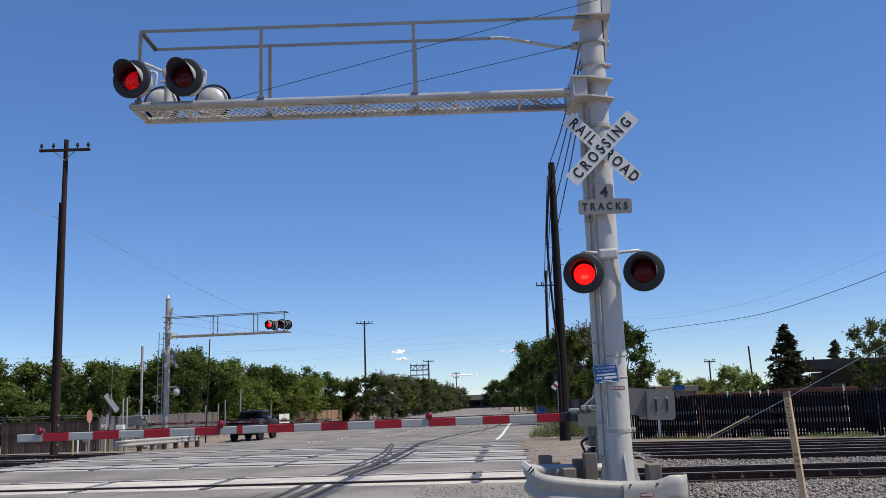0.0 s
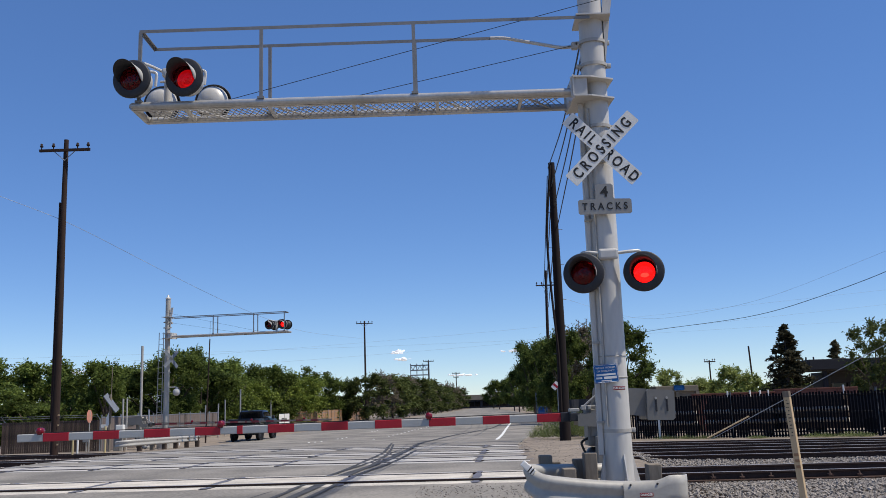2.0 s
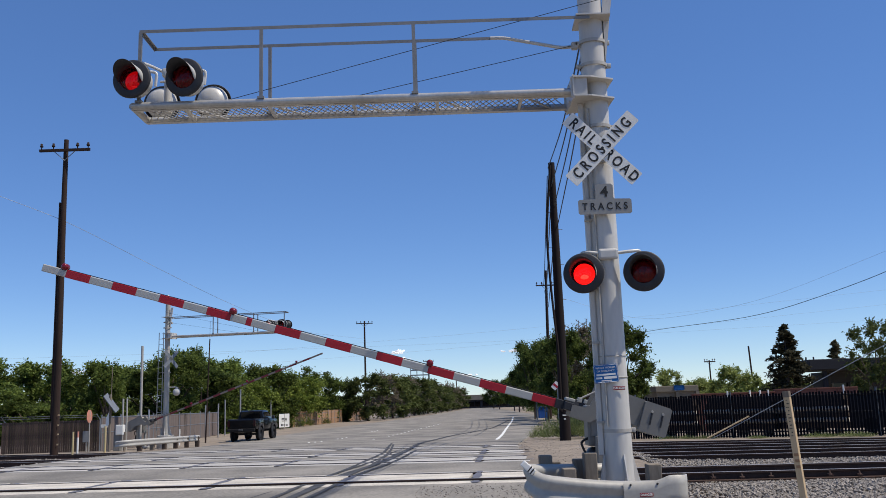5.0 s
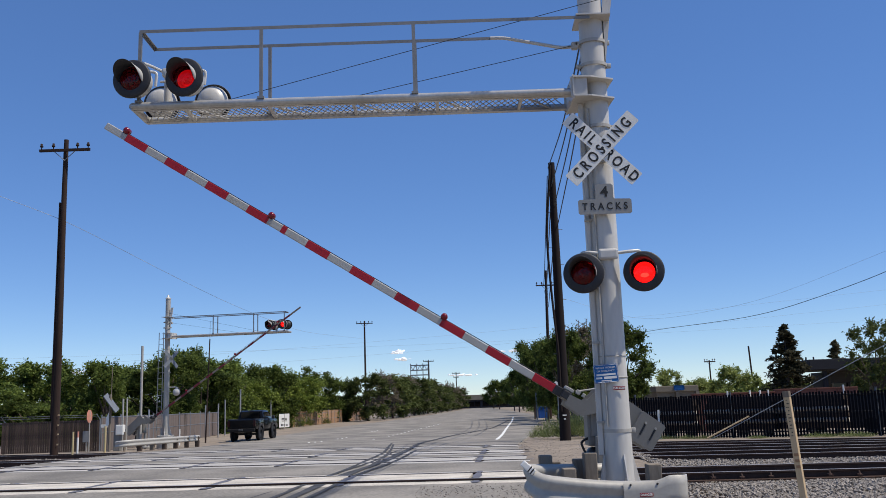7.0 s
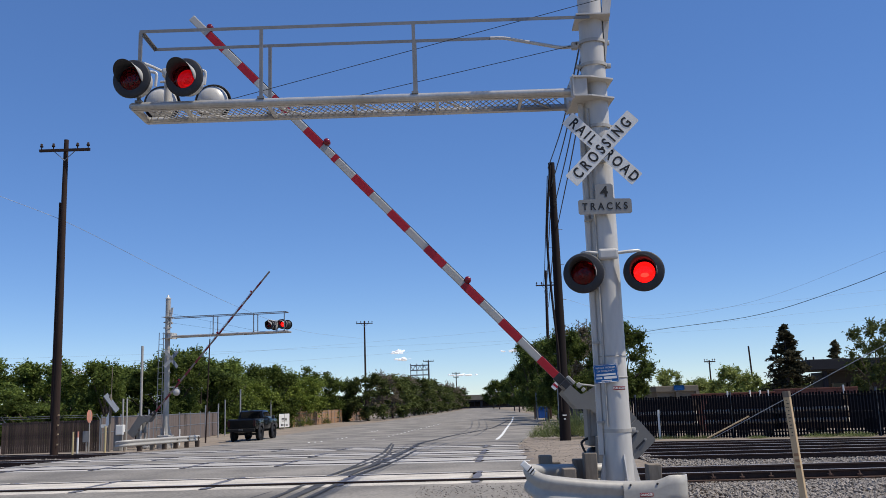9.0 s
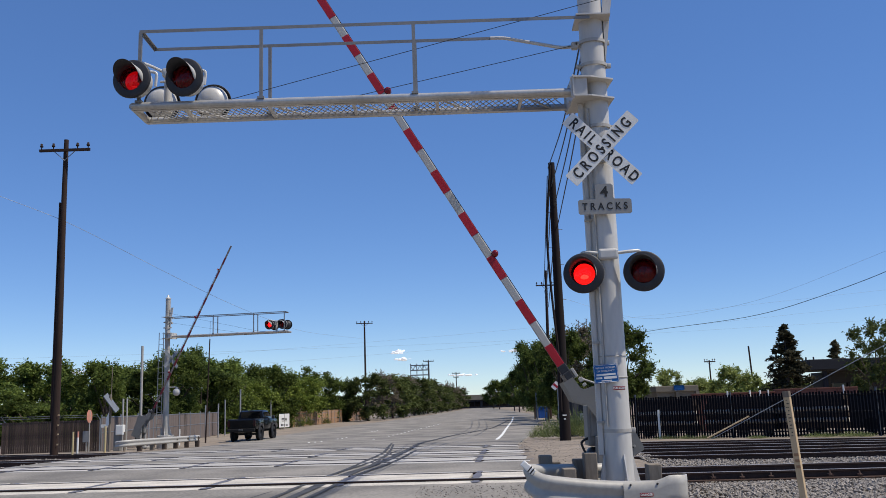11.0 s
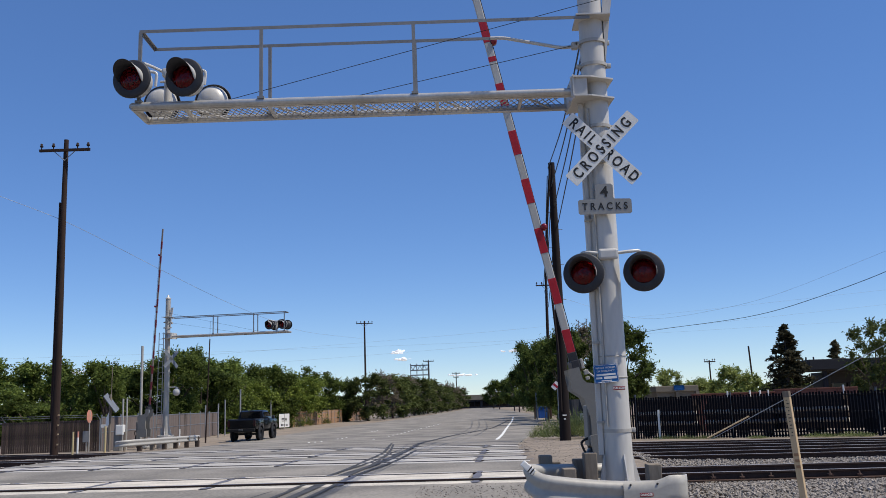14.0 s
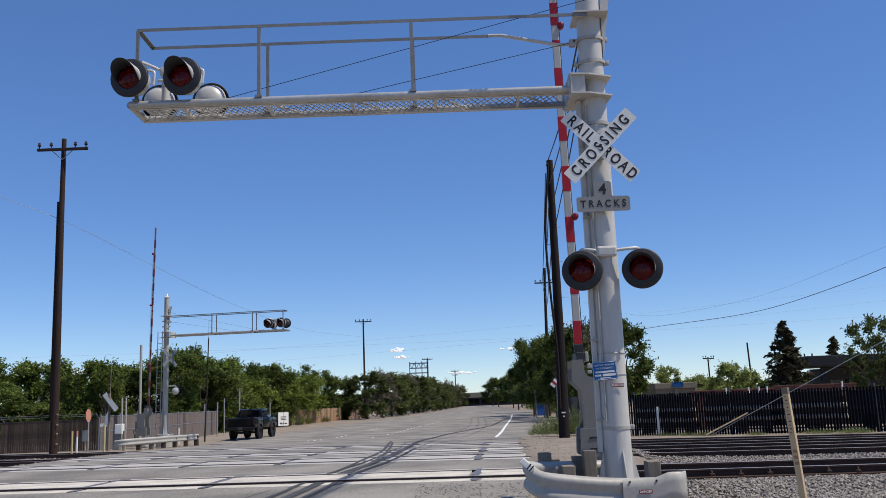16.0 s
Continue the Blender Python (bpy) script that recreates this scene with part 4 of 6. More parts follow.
    for y in (-0.16, 0.40):
        o = [(0.55, -0.415), (0.57, -0.43), (0.93, -0.44), (0.96, -0.41), (0.97, -0.03), (0.94, -0.005), (0.59, 0.02), (0.565, 0.0)]
        bm = plate(bmesh.new(), o, pose(0, y - 0.04, 0) @ FACE, 0.10)
        part("counterweight", bm, M_BOX, arm, "grey slotted counterweight plate")
        for x in (0.69, 0.85):
            bm = box(bmesh.new(), (x, y - 0.094, -0.215), (0.026, 0.006, 0.19))
            part("slot", bm, M_BLACK, arm)
            bm = cyl(bmesh.new(), (x, y - 0.11, -0.115), (x, y - 0.08, -0.115), 0.02, seg=6)
            part("bolt", bm, M_GALV, arm)
    GATE_ARMS[key] = arm
    return th


crossing_gate((2.378, 13.6, 0.0), 1.583, False, 8.96, "near", "striped railway crossing gate with counterweights beside the signal mast")
crossing_gate((-15.98, 47.2, gz(47.2)), 1.577, True, 10.05, "far", "far striped railway crossing gate beyond the tracks")


def lamp_rows(on, x=0.0):
    """Rows that turn a lamp unit to its lens while lit, and to the housing while dark."""
    def at(a):
        return pose(0, 0.10, 0, 0, 0, a)
    lit = any(a <= 0.0 < b for a, b in on)
    rows = [(0.0, at(0 if lit else 178))]
    events = sorted([(a, True) for a, b in on if a > 0] + [(b, False) for a, b in on])
    for t, up in events:
        rows += [(t - 0.034, at(178 if up else 0)), (t, at(89)), (t + 0.034, at(0 if up else 178))]
        lit = up
    rows.append((16.0, at(0 if lit else 178)))
    return rows


def motions():
    turns = [0.45, 1.06, 1.67, 2.27, 2.88, 3.44, 4.09, 4.70, 5.31, 5.92, 6.555, 7.14, 7.74, 8.35, 8.94, 9.56, 10.17, 10.78, 11.38, 11.94, 12.57, 13.15, 13.28]
    right = list(zip(turns[0:21:2], turns[1:22:2]))
    left = [(0.0, turns[0])] + list(zip(turns[1:22:2], turns[2:23:2]))
    # lamps that warm up and cool down a little later than the switch
    late_left = [(3.55 if a == 3.44 else a, b) for a, b in left]
    late_right = [(a, 3.515 if b == 3.44 else b) for a, b in right]
    for u, arm in LAMPS_LEFT:
        walk(u, lamp_rows(late_left if arm else left))
    for u, arm in LAMPS_RIGHT:
        walk(u, lamp_rows(right if arm else late_right))
    rise = [(0.0, -0.35), (3.4, -0.35), (3.5, 0.45), (3.7, 2.85), (3.9, 5.3), (4.0, 6.6), (4.2, 8.85), (6.5, 28.7), (7.0, 32.4), (8.0, 39.8), (9.0, 46.8), (11.5, 62.6), (12.0, 65.8), (12.5, 68.8), (13.0, 71.9), (13.5, 75.0), (14.5, 81.4), (15.0, 85.2), (15.5, 88.7), (15.7, 89.2), (16.0, 89.3)]
    walk(GATE_ARMS["near"], [(t, pose(0, 0, 1.583, 0, a, -1.4)) for t, a in rise])
    rise = [(0.0, -0.3), (3.5, -0.3), (3.7, 2.0), (4.2, 10.0), (6.5, 30.8), (7.0, 34.8), (8.0, 42.3), (9.0, 49.5), (11.5, 67.6), (12.0, 71.0), (12.5, 74.9), (13.0, 78.6), (13.5, 82.5), (14.0, 86.9), (14.5, 88.7), (14.9, 85.3), (15.2, 87.2), (15.5, 88.4), (16.0, 88.6)]
    walk(GATE_ARMS["far"], [(t, pose(0, 0, 1.577, 0, a, 175)) for t, a in rise])

# ---- poles and wires ----


def utility_pole(at, top, r0, r1, lean, arms, lab, steps=False, timber=M_WOOD):
    th = thing("utility_pole", lab, "utility pole", at, "wooden utility poles")
    h = top - at[2]
    bm = bmesh.new()
    n = 14
    bm = tube(bm, [(lean * i / n + 0.012 * math.sin(5 * i / n), 0.01 * math.sin(7 * i / n), h * i / n - (0.3 if i == 0 else 0)) for i in range(n + 1)], [r0 + (r1 - r0) * i / n for i in range(n + 1)], 16)
    part("pole", bm, timber, th, "dark weathered timber pole", True)
    for z, half in arms:
        bm = box(bmesh.new(), (lean * z / h, -r1 - 0.06, z), (2 * half, 0.1, 0.13), bevel=0.01)
        arm = part("crossarm", bm, M_WOOD, th)
        for s in (-1, 1):
            bm = pipe(bmesh.new(), [(lean * z / h + s * half * 0.45, -r1 - 0.07, z - 0.02), (lean * z / h, -r1 - 0.05, z - 0.5)], 0.02, 5)
            part("arm_brace", bm, M_STEEL, th)
        for x in (-half * 0.92, -half * 0.45, half * 0.5, half * 0.92):
            bm = lathe(bmesh.new(), [(0.025, 0), (0.025, 0.1), (0.075, 0.12), (0.08, 0.18), (0.05, 0.2), (0.06, 0.27), (0.0, 0.3)], pose(lean * z / h + x, -r1 - 0.06, z + 0.06), 10)
            part("insulator", bm, M_WOOD, arm, "dark insulator", True)
    if steps:
        for i in range(9):
            z = h * 0.3 + i * 0.75
            bm = cyl(bmesh.new(), (lean * z / h, 0, z), (lean * z / h + (0.32 if i % 2 else -0.32), 0, z), 0.012, seg=5)
            part("step_bolt", bm, M_STEEL, th)
    return th


pole_left = utility_pole((-17.75, 40.8, gz(40.8)), 14.45, 0.180, 0.105, 0.0, [(14.1, 1.2)], "tall dark wooden utility pole with crossarm beside the tracks")
bm = cyl(bmesh.new(), (0.02, 0.02, 1.6), (0.0, 0.02, 11.6), 0.075, 0.05, 8)
bmesh.ops.translate(bm, verts=bm.verts, vec=(-0.2, 0, 0))
part("conduit_riser", bm, M_WOOD, pole_left, "", True)
for z in (0.9, 1.3, 1.75, 0.45):
    part("reflector", box(bmesh.new(), (0.2, -0.14, z), (0.06, 0.03, 0.06)), M_LATH, pole_left)
pole_right = utility_pole((4.75, 37.2, gz(37.2)), 11.55, 0.235, 0.14, 0.05, [], "leaning dark wooden utility pole at the road shoulder", True, M_WOODTAR)
for z in (0.85, 1.0):
    part("pole_tag", box(bmesh.new(), (-0.02, -0.27, z), (0.16 if z > 0.9 else 0.08, 0.02, 0.05)), M_SIGN, pole_right)
utility_pole((10.3, 92.0, gz(92)), 14.8, 0.2, 0.13, 0.35, [(13.6, 1.1)], "slim wooden utility pole behind the road shoulder trees")
utility_pole((-12.2, 134, gz(134)), 14.1, 0.17, 0.11, 0.0, [(14.1, 1.25)], "distant wooden utility pole with crossarm above the trees")
utility_pole((-4.2, 205, gz(205)), 11.4, 0.17, 0.12, 0.0, [(11.4, 1.2)], "distant wooden utility pole with crossarm")
utility_pole((2.6, 262, gz(262)), 10.4, 0.17, 0.12, 0.0, [(10.3, 1.2), (9.2, 0.8)], "distant wooden utility pole with two crossarms")
utility_pole((32.75, 112, gz(112)), 5.7, 0.12, 0.08, 0.0, [(5.9, 0.7)], "distant wooden utility pole behind the fence")
utility_pole((35.3, 104, gz(104)), 6.9, 0.11, 0.09, -0.2, [], "dark distant bare pole behind green trees")


def wire(pts, r, material, lab="thin grey overhead power wire"):
    cu = []
    for (a, b) in zip(pts[:-1], pts[1:]):
        a, b = Vector(a), Vector(b)
        k = 10
        cu += [a.lerp(b, i / k) for i in range(k)]
    cu.append(Vector(pts[-1]))
    for _ in range(12):
        cu = [cu[0]] + [(p + 2 * q + s) / 4 for p, q, s in zip(cu, cu[1:], cu[2:])] + [cu[-1]]
    bm = bmesh.new()
    tube(bm, cu, r, 5)
    ob = part("overhead_wire", bm, material)
    return tagged(ob, lab, "wire", "overhead wires")


for i in range(4):
    wire([(4.62 + 0.09 * i, 37.1, 11.3 - 0.85 * i), (3.80 + 0.11 * i, 26, 9.75 - 0.16 * i), (2.99 + 0.02 * i, 15.5, 9.3 - 0.05 * i), (1.5 + 0.1 * i, -14, 11.0)], 0.02, M_CABLE, "sagging black overhead cable from the wooden pole")
for i in range(3):
    wire([(4.60 + 0.05 * i, 37.3, 11.0 - 1.5 * i), (7.0 + 0.1 * i, 62, 9.3 - 0.9 * i), (10.2 + 0.2 * i, 92, 13.5 - 0.8 * i)], 0.022, M_CABLE, "black overhead cable between wooden poles")
wire([(4.70, 37.0, 11.4), (4.36, 36.95, 8.2), (4.50, 36.95, 5.2), (4.64, 37.0, 3.4), (4.62, 37.0, 1.0)], 0.05, M_WOODTAR, "dark cable riser running down the wooden pole")
wire([(10.5, 91.9, 6.4), (12.67, 57.0, 5.63), (16.07, 45.0, 5.3), (18.02, 36.0, 6.12), (18.6, 30.0, 7.05)], 0.014, M_CABLE, "dark overhead service wire")
wire([(10.6, 91.9, 12.4), (21.2, 95, 9.2), (28.7, 80, 9.6), (36, 69, 12.6)], 0.009, M_CABLEGREY)
wire([(-20.4, 40.0, 11.6), (-17.6, 41.0, 10.5), (-15.24, 46.0, 9.1), (-14.8, 60.0, 8.7), (-16.4, 100, 9.9), (-12.7, 134, 11.5)], 0.011, M_CABLEGREY, "thin grey wire from the wooden pole")
for z0, z1 in ((17, 36), (21, 25), (13, 31)):
    wire([(-150, 300, z0), (20, 300, (z0 + z1) / 2 - 2), (170, 300, z1)], 0.02, M_CABLEGREY, "faint distant power line")

# ---- fences ----


def slat_fence(name, pts, ztop, pitch, width, material, lab, rails, group="", barbed=False, depth=0.02, gap=None):
    th = thing(name, lab, "fence", (pts[0][0], pts[0][1], 0), group)
    o = Vector((pts[0][0], pts[0][1], 0))
    count = 0
    bm = box(bmesh.new(), (0, 0, 0.5), (width, depth, 1.0))
    me = bpy.data.meshes.new("slat")
    bm.to_mesh(me)
    bm.free()
    me.materials.append(material)
    for (xa, ya), (xb, yb) in zip(pts[:-1], pts[1:]):
        a, b = Vector((xa, ya, 0)), Vector((xb, yb, 0))
        L = (b - a).length
        ang = math.atan2(yb - ya, xb - xa)
        k = max(1, int(L / pitch))
        for i in range(k):
            p = a.lerp(b, (i + 0.5) / k)
            z0 = gz(p.y) - 0.02
            zt = ztop + 0.05 * (hash01(p.x, p.y) - 0.5)
            if gap and hash01(p.x * 3, p.y) < gap:
                continue
            share("slat", me, th, Matrix.Translation((p.x - o.x, p.y - o.y, z0)) @ Matrix.Rotation(ang + 0.3 * (hash01(p.x, 8) - 0.5), 4, 'Z') @ Matrix.Diagonal((1, 1, zt - z0, 1)))
            count += 1
        for z in rails:
            bm = cyl(bmesh.new(), a - o + Vector((0, 0.05, z)), b - o + Vector((0, 0.05, z)), 0.028, seg=6)
            part("rail", bm, M_STEEL if material is not M_SLATBLACK else M_BLACK, th)
        n = max(1, int(L / 2.6))
        for i in range(n + 1):
            p = a.lerp(b, i / n) - o
            g = gz(p.y + o.y) - 0.3
            bm = cyl(bmesh.new(), (p.x, p.y + 0.05, g), (p.x, p.y + 0.05, ztop + (0.12 if not barbed else 0.05)), 0.04, seg=8)
            if barbed:
                cyl(bm, (p.x, p.y + 0.05, ztop), (p.x - 0.12, p.y - 0.12, ztop + 0.3), 0.02, seg=5)
            part("post", bm, M_STEEL, th)
        if barbed:
            for j in range(2):
                bm = cyl(bmesh.new(), a - o + Vector((-0.06 - 0.05 * j, -0.06, ztop + 0.15 + 0.1 * j)), b - o + Vector((-0.06 - 0.05 * j, -0.06, ztop + 0.15 + 0.1 * j)), 0.008, seg=4)
                part("barbed_wire", bm, M_STEEL, th)
    return th


slat_fence("slatted_fence", [(6.3, 37.1), (7.5, 36.2), (10.5, 33.6), (14.7, 31.0), (19.5, 28.2)], 1.46, 0.105, 0.071, M_SLATBLACK, "tall black slatted metal fence beyond the tracks", (0.1, 0.75, 1.35), "fences", gap=0.0)
slat_fence("slatted_fence", [(-30, 45.6), (-22.6, 46.0), (-17.9, 46.4)], 1.25, 0.11, 0.100, M_SLATBROWN, "brown slatted chain link fence with barbed wire", (0.0, 1.2), "fences", True, gap=0.05)
slat_fence("screened_fence", [(-17.9, 46.6), (-17.9, 57.5), (-18.4, 72.0)], 1.38, 0.30, 0.295, M_FENCEGREY, "grey brown screened chain link fence along the kerb", (0.6, 1.36), "fences")
slat_fence("wooden_fence", [(-16.8, 92.0), (-14.9, 102.0), (-11.8, 130.0)], 1.15, 0.34, 0.32, M_FENCETAN, "tan board fence below roadside trees", (0.2, 0.9), "fences")

# ---- trees ----


def tree_meshes(seed, height, crown, base, leaves, size, conifer=False, sparse=0.0):
    """Trunk with limbs, and a crown of small leaf sprays gathered in uneven clumps."""
    rng = random.Random(seed)
    bm = bmesh.new()
    cyl(bm, (0, 0, -0.3), (0.1, 0, height * 0.45), 0.035 * height * 0.6, 0.02 * height * 0.6, 8)
    clumps = []
    if conifer:
        cyl(bm, (0.1, 0, height * 0.45), (0, 0, height * 0.98), 0.012 * height, 0.003 * height, 6)
        for i in range(90):
            f = (i + rng.random()) / 90
            z = base + (height - base) * f
            rr = crown * (1 - f) ** 0.85 * rng.uniform(0.7, 1.1) * 0.95
            a = rng.random() * 6.283
            for q in (0.45, 0.9):
                clumps.append((Vector((rr * q * math.cos(a), rr * q * math.sin(a), z - 0.12 * rr * q)), 0.13 * crown + 0.22 * rr, 0.7, 0.05))
            cyl(bm, (0, 0, z + 0.1), (rr * math.cos(a), rr * math.sin(a), z - 0.1), 0.03, 0.01, 4)
    else:
        for i in range(9):
            a = i * 2.4 + rng.random()
            rr = crown * rng.uniform(0.35, 0.8)
            z1 = rng.uniform(base + 0.2 * (height - base), height * 0.88)
            cyl(bm, (0.08, 0, height * rng.uniform(0.18, 0.42)), (rr * math.cos(a), rr * math.sin(a), z1), 0.014 * height, 0.004 * height, 5)
        for i in range(46):
            a = rng.random() * 6.283
            f = rng.random() ** 1.15
            z = base + (height - base) * f
            wid = crown * (0.45 + 0.6 * math.sin(math.pi * min(1, 0.12 + 0.86 * f)) ** 0.8)
            rr = wid * math.sqrt(rng.random()) * 0.9
            clumps.append((Vector((rr * math.cos(a), rr * math.sin(a), min(z, height - 0.3 * crown * rng.random()))), crown * rng.uniform(0.22, 0.40), 0.75, -0.2 + 0.95 * f))
    vs, fs = [], []
    per = leaves // len(clumps)
    along = 11
    for c, r, flat, lift in clumps:
        k = int(per * rng.uniform(0.5, 1.4) * (1 - sparse) / along)
        out = Vector((c.x, c.y, 0)).normalized() if c.length > 0.1 else Vector((0, 0, 1))
        for _ in range(k):
            d = Vector((rng.gauss(0, 1), rng.gauss(0, 1), rng.gauss(0, 1))).normalized()
            d = (d + out * 0.35 + Vector((0, 0, lift))).normalized()
            root = c - d * r * rng.uniform(0.1, 0.5)
            reach = r * rng.uniform(0.75, 1.5) * (1.0 if not conifer else 0.8)
            for j in range(along):
                q = (j + rng.random()) / along
                w = 0.20 * r * (1.15 - q)
                p = root + d * reach * q + Vector((rng.gauss(0, w), rng.gauss(0, w), rng.gauss(0, w) * flat - 0.10 * reach * q * q))
                t = (Vector((rng.gauss(0, 1), rng.gauss(0, 1), rng.gauss(0, 0.7))) + d * 0.8).normalized()
                u = t.cross(Vector((rng.gauss(0, 1), rng.gauss(0, 1), rng.gauss(0, 1)))).normalized()
                z = size * rng.uniform(0.55, 1.35)
                n = len(vs)
                vs += [tuple(p - t * z), tuple(p + u * z * 0.44 - t * z * 0.1), tuple(p + t * z), tuple(p - u * z * 0.44 + t * z * 0.1)]
                fs.append((n, n + 1, n + 2, n + 3))
    me = bpy.data.meshes.new("crown")
    me.from_pydata(vs, [], fs)
    tm = bpy.data.meshes.new("trunk")
    bm.to_mesh(tm)
    bm.free()
    return tm, me


def make_tree(seed, height, crown, base, leaves, size, leaf, lab, conifer=False, sparse=0.0):
    tm, me = tree_meshes(seed, height, crown, base, leaves, size, conifer, sparse)
    tm.materials.append(M_BARK)
    me.materials.append(leaf)
    th = thing("tree", lab, "tree", (0, 0, -100), "trees")
    a = new("trunk", tm)
    a.parent = th
    b = new("crown", me)
    b.parent = th
    return th


def plant(proto, spots):
    first = True
    for x, y, s, sz in spots:
        m = Matrix.Translation((x, y, gz(y) - 0.03)) @ Matrix.Rotation(hash01(x, y) * 6.28, 4, 'Z') @ Matrix.Diagonal((s, s, sz, 1))
        if first:
            proto.matrix_basis = m
            first = False
        else:
            copy_thing(proto, m)


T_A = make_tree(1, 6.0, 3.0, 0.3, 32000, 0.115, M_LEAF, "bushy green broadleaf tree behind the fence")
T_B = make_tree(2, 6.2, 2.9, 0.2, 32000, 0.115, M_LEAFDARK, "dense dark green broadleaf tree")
T_C = make_tree(3, 5.0, 3.6, 2.0, 20000, 0.12, M_LEAFLIGHT, "spreading light green tree with drooping branches")
T_D = make_tree(4, 6.0, 2.4, 0.7, 15000, 0.14, M_LEAFOLIVE, "narrow olive green roadside tree")
T_E = make_tree(5, 6.0, 2.6, 0.9, 6000, 0.12, M_LEAFBROWN, "half bare brownish roadside tree", False, 0.25)
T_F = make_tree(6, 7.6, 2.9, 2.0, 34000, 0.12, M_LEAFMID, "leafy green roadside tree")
plant(T_A, [(-44, 70, 1.12, 1.03), (-35.5, 66, 0.95, 1.01), (-31.5, 69, 1.05, 0.96), (-25.0, 66, 0.8, 0.9), (-21.8, 70, 0.95, 0.97), (-17.9, 90, 0.9, 0.97), (-27.5, 78, 1.0, 0.94), (-40, 75, 1.1, 1.07), (-19.5, 80, 1.0, 1.0), (-24.3, 82, 1.0, 1.2)])
plant(T_B, [(-38.5, 68, 1.1, 0.96), (-28.3, 67, 0.85, 0.86), (-23.6, 73, 1.0, 0.87), (-20.6, 75, 1.0, 1.01), (-21.0, 88, 1.05, 1.02), (-16.4, 112, 1.0, 1.1), (-33.5, 74, 1.0, 0.98), (-48, 78, 1.2, 1.12), (-30.6, 76, 1.0, 0.84), (-22.5, 84, 1.1, 1.06), (-14.6, 116, 0.9, 1.01), (-19.3, 100, 1.0, 1.02), (-33.2, 64.0, 0.9, 0.8), (-29.5, 63.0, 0.8, 0.55)])
plant(T_C, [(-17.6, 97, 1.15, 1.08), (-19.6, 84, 0.85, 0.82), (-16.9, 101, 0.9, 0.95)])
row = [(i, 115 + 8.0 * i) for i in range(20)]
plant(T_D, [(-10.4 + 0.088 * (y - 108) + 1.2 * (hash01(i, 2) - 0.5), y, 0.95 + 0.3 * hash01(i, 1), 0.9 + 0.22 * hash01(i, 7)) for i, y in row if i % 3 != 1])
plant(T_E, [(-10.2 + 0.088 * (y - 108), y, 1.05, 0.95 + 0.15 * hash01(i, 9)) for i, y in row if i % 3 == 1])
plant(T_F, [(12.05, 62.5, 0.84, 0.93), (9.3, 71.0, 0.85, 1.0), (8.9, 80.5, 0.62, 0.95), (10.4, 86, 0.85, 1.05), (8.6, 90, 0.7, 0.95), (13.2, 84, 0.9, 1.1), (9.5, 98, 1.1, 1.12), (11.4, 118, 1.1, 0.98), (11.8, 150, 1.0, 0.9), (13.0, 178, 1.1, 0.9), (12.2, 215, 1.2, 0.95), (16.5, 200, 1.2, 0.95), (19, 185, 1.1, 0.9), (13.0, 73, 0.65, 0.9), (11.2, 104, 0.95, 0.9), (12.6, 250, 1.3, 0.95)])
T_G = make_tree(7, 7.4, 3.2, 1.4, 15000, 0.12, M_LEAFBROWN, "tall thin tree with grey brown twigs", False, 0.1)
plant(T_G, [(11.6, 76, 0.9, 1.06)])
T_H = make_tree(8, 8.0, 2.4, 0.6, 18000, 0.12, M_NEEDLE, "dark brownish conifer behind the fence", True)
plant(T_H, [(25.0, 66, 1.12, 0.84), (50.3, 116, 1.25, 1.22)])
T_I = make_tree(9, 5.0, 3.0, 0.4, 15000, 0.14, M_LEAFPALE, "light green bushy tree behind the fence")
plant(T_I, [(21.0, 86, 0.75, 0.80), (25.9, 82, 1.0, 1.0), (28.0, 84, 0.85, 0.84), (23.9, 84, 0.9, 0.74), (30.7, 82, 0.7, 0.86), (25.4, 90, 0.9, 0.8), (32.4, 84, 0.8, 0.74)])
T_J = make_tree(10, 6.8, 2.6, 1.6, 13000, 0.12, M_LEAFOLIVE, "open grey green tree beside the dark building", False, 0.25)
plant(T_J, [(28.6, 60, 0.75, 0.94), (31.2, 61, 0.9, 0.98), (34, 63, 1.0, 0.95)])


def shrub(spots, lab, leaf, seed):
    rng = random.Random(seed)
    vs, fs = [], []
    for _ in range(1500):
        a, f = rng.random() * 6.283, rng.random()
        r = 0.15 + 0.55 * f
        p0 = Vector((0.25 * math.cos(a) * rng.random(), 0.25 * math.sin(a) * rng.random(), 0.0))
        p1 = Vector((r * math.cos(a), r * math.sin(a), rng.uniform(0.2, 0.85) * (1.15 - 0.6 * f)))
        p = p0.lerp(p1, rng.uniform(0.4, 1.0))
        d = (p1 - p0).normalized()
        u = d.cross(Vector((rng.gauss(0, 1), rng.gauss(0, 1), rng.gauss(0, 1)))).normalized()
        n = len(vs)
        L, w = rng.uniform(0.06, 0.14), rng.uniform(0.006, 0.014)
        vs += [tuple(p - u * w), tuple(p + u * w), tuple(p + d * L)]
        fs.append((n, n + 1, n + 2))
    me = bpy.data.meshes.new("shrub")
    me.from_pydata(vs, [], fs)
    me.materials.append(leaf)
    for x, y, s, h in spots:
        ob = new("shrub", me)
        ob.matrix_basis = Matrix.Translation((x, y, gz(y) - 0.05)) @ Matrix.Rotation(hash01(x, y) * 6, 4, 'Z') @ Matrix.Diagonal((s, s, h, 1))
        tagged(ob, lab, "shrub", "shrubs")


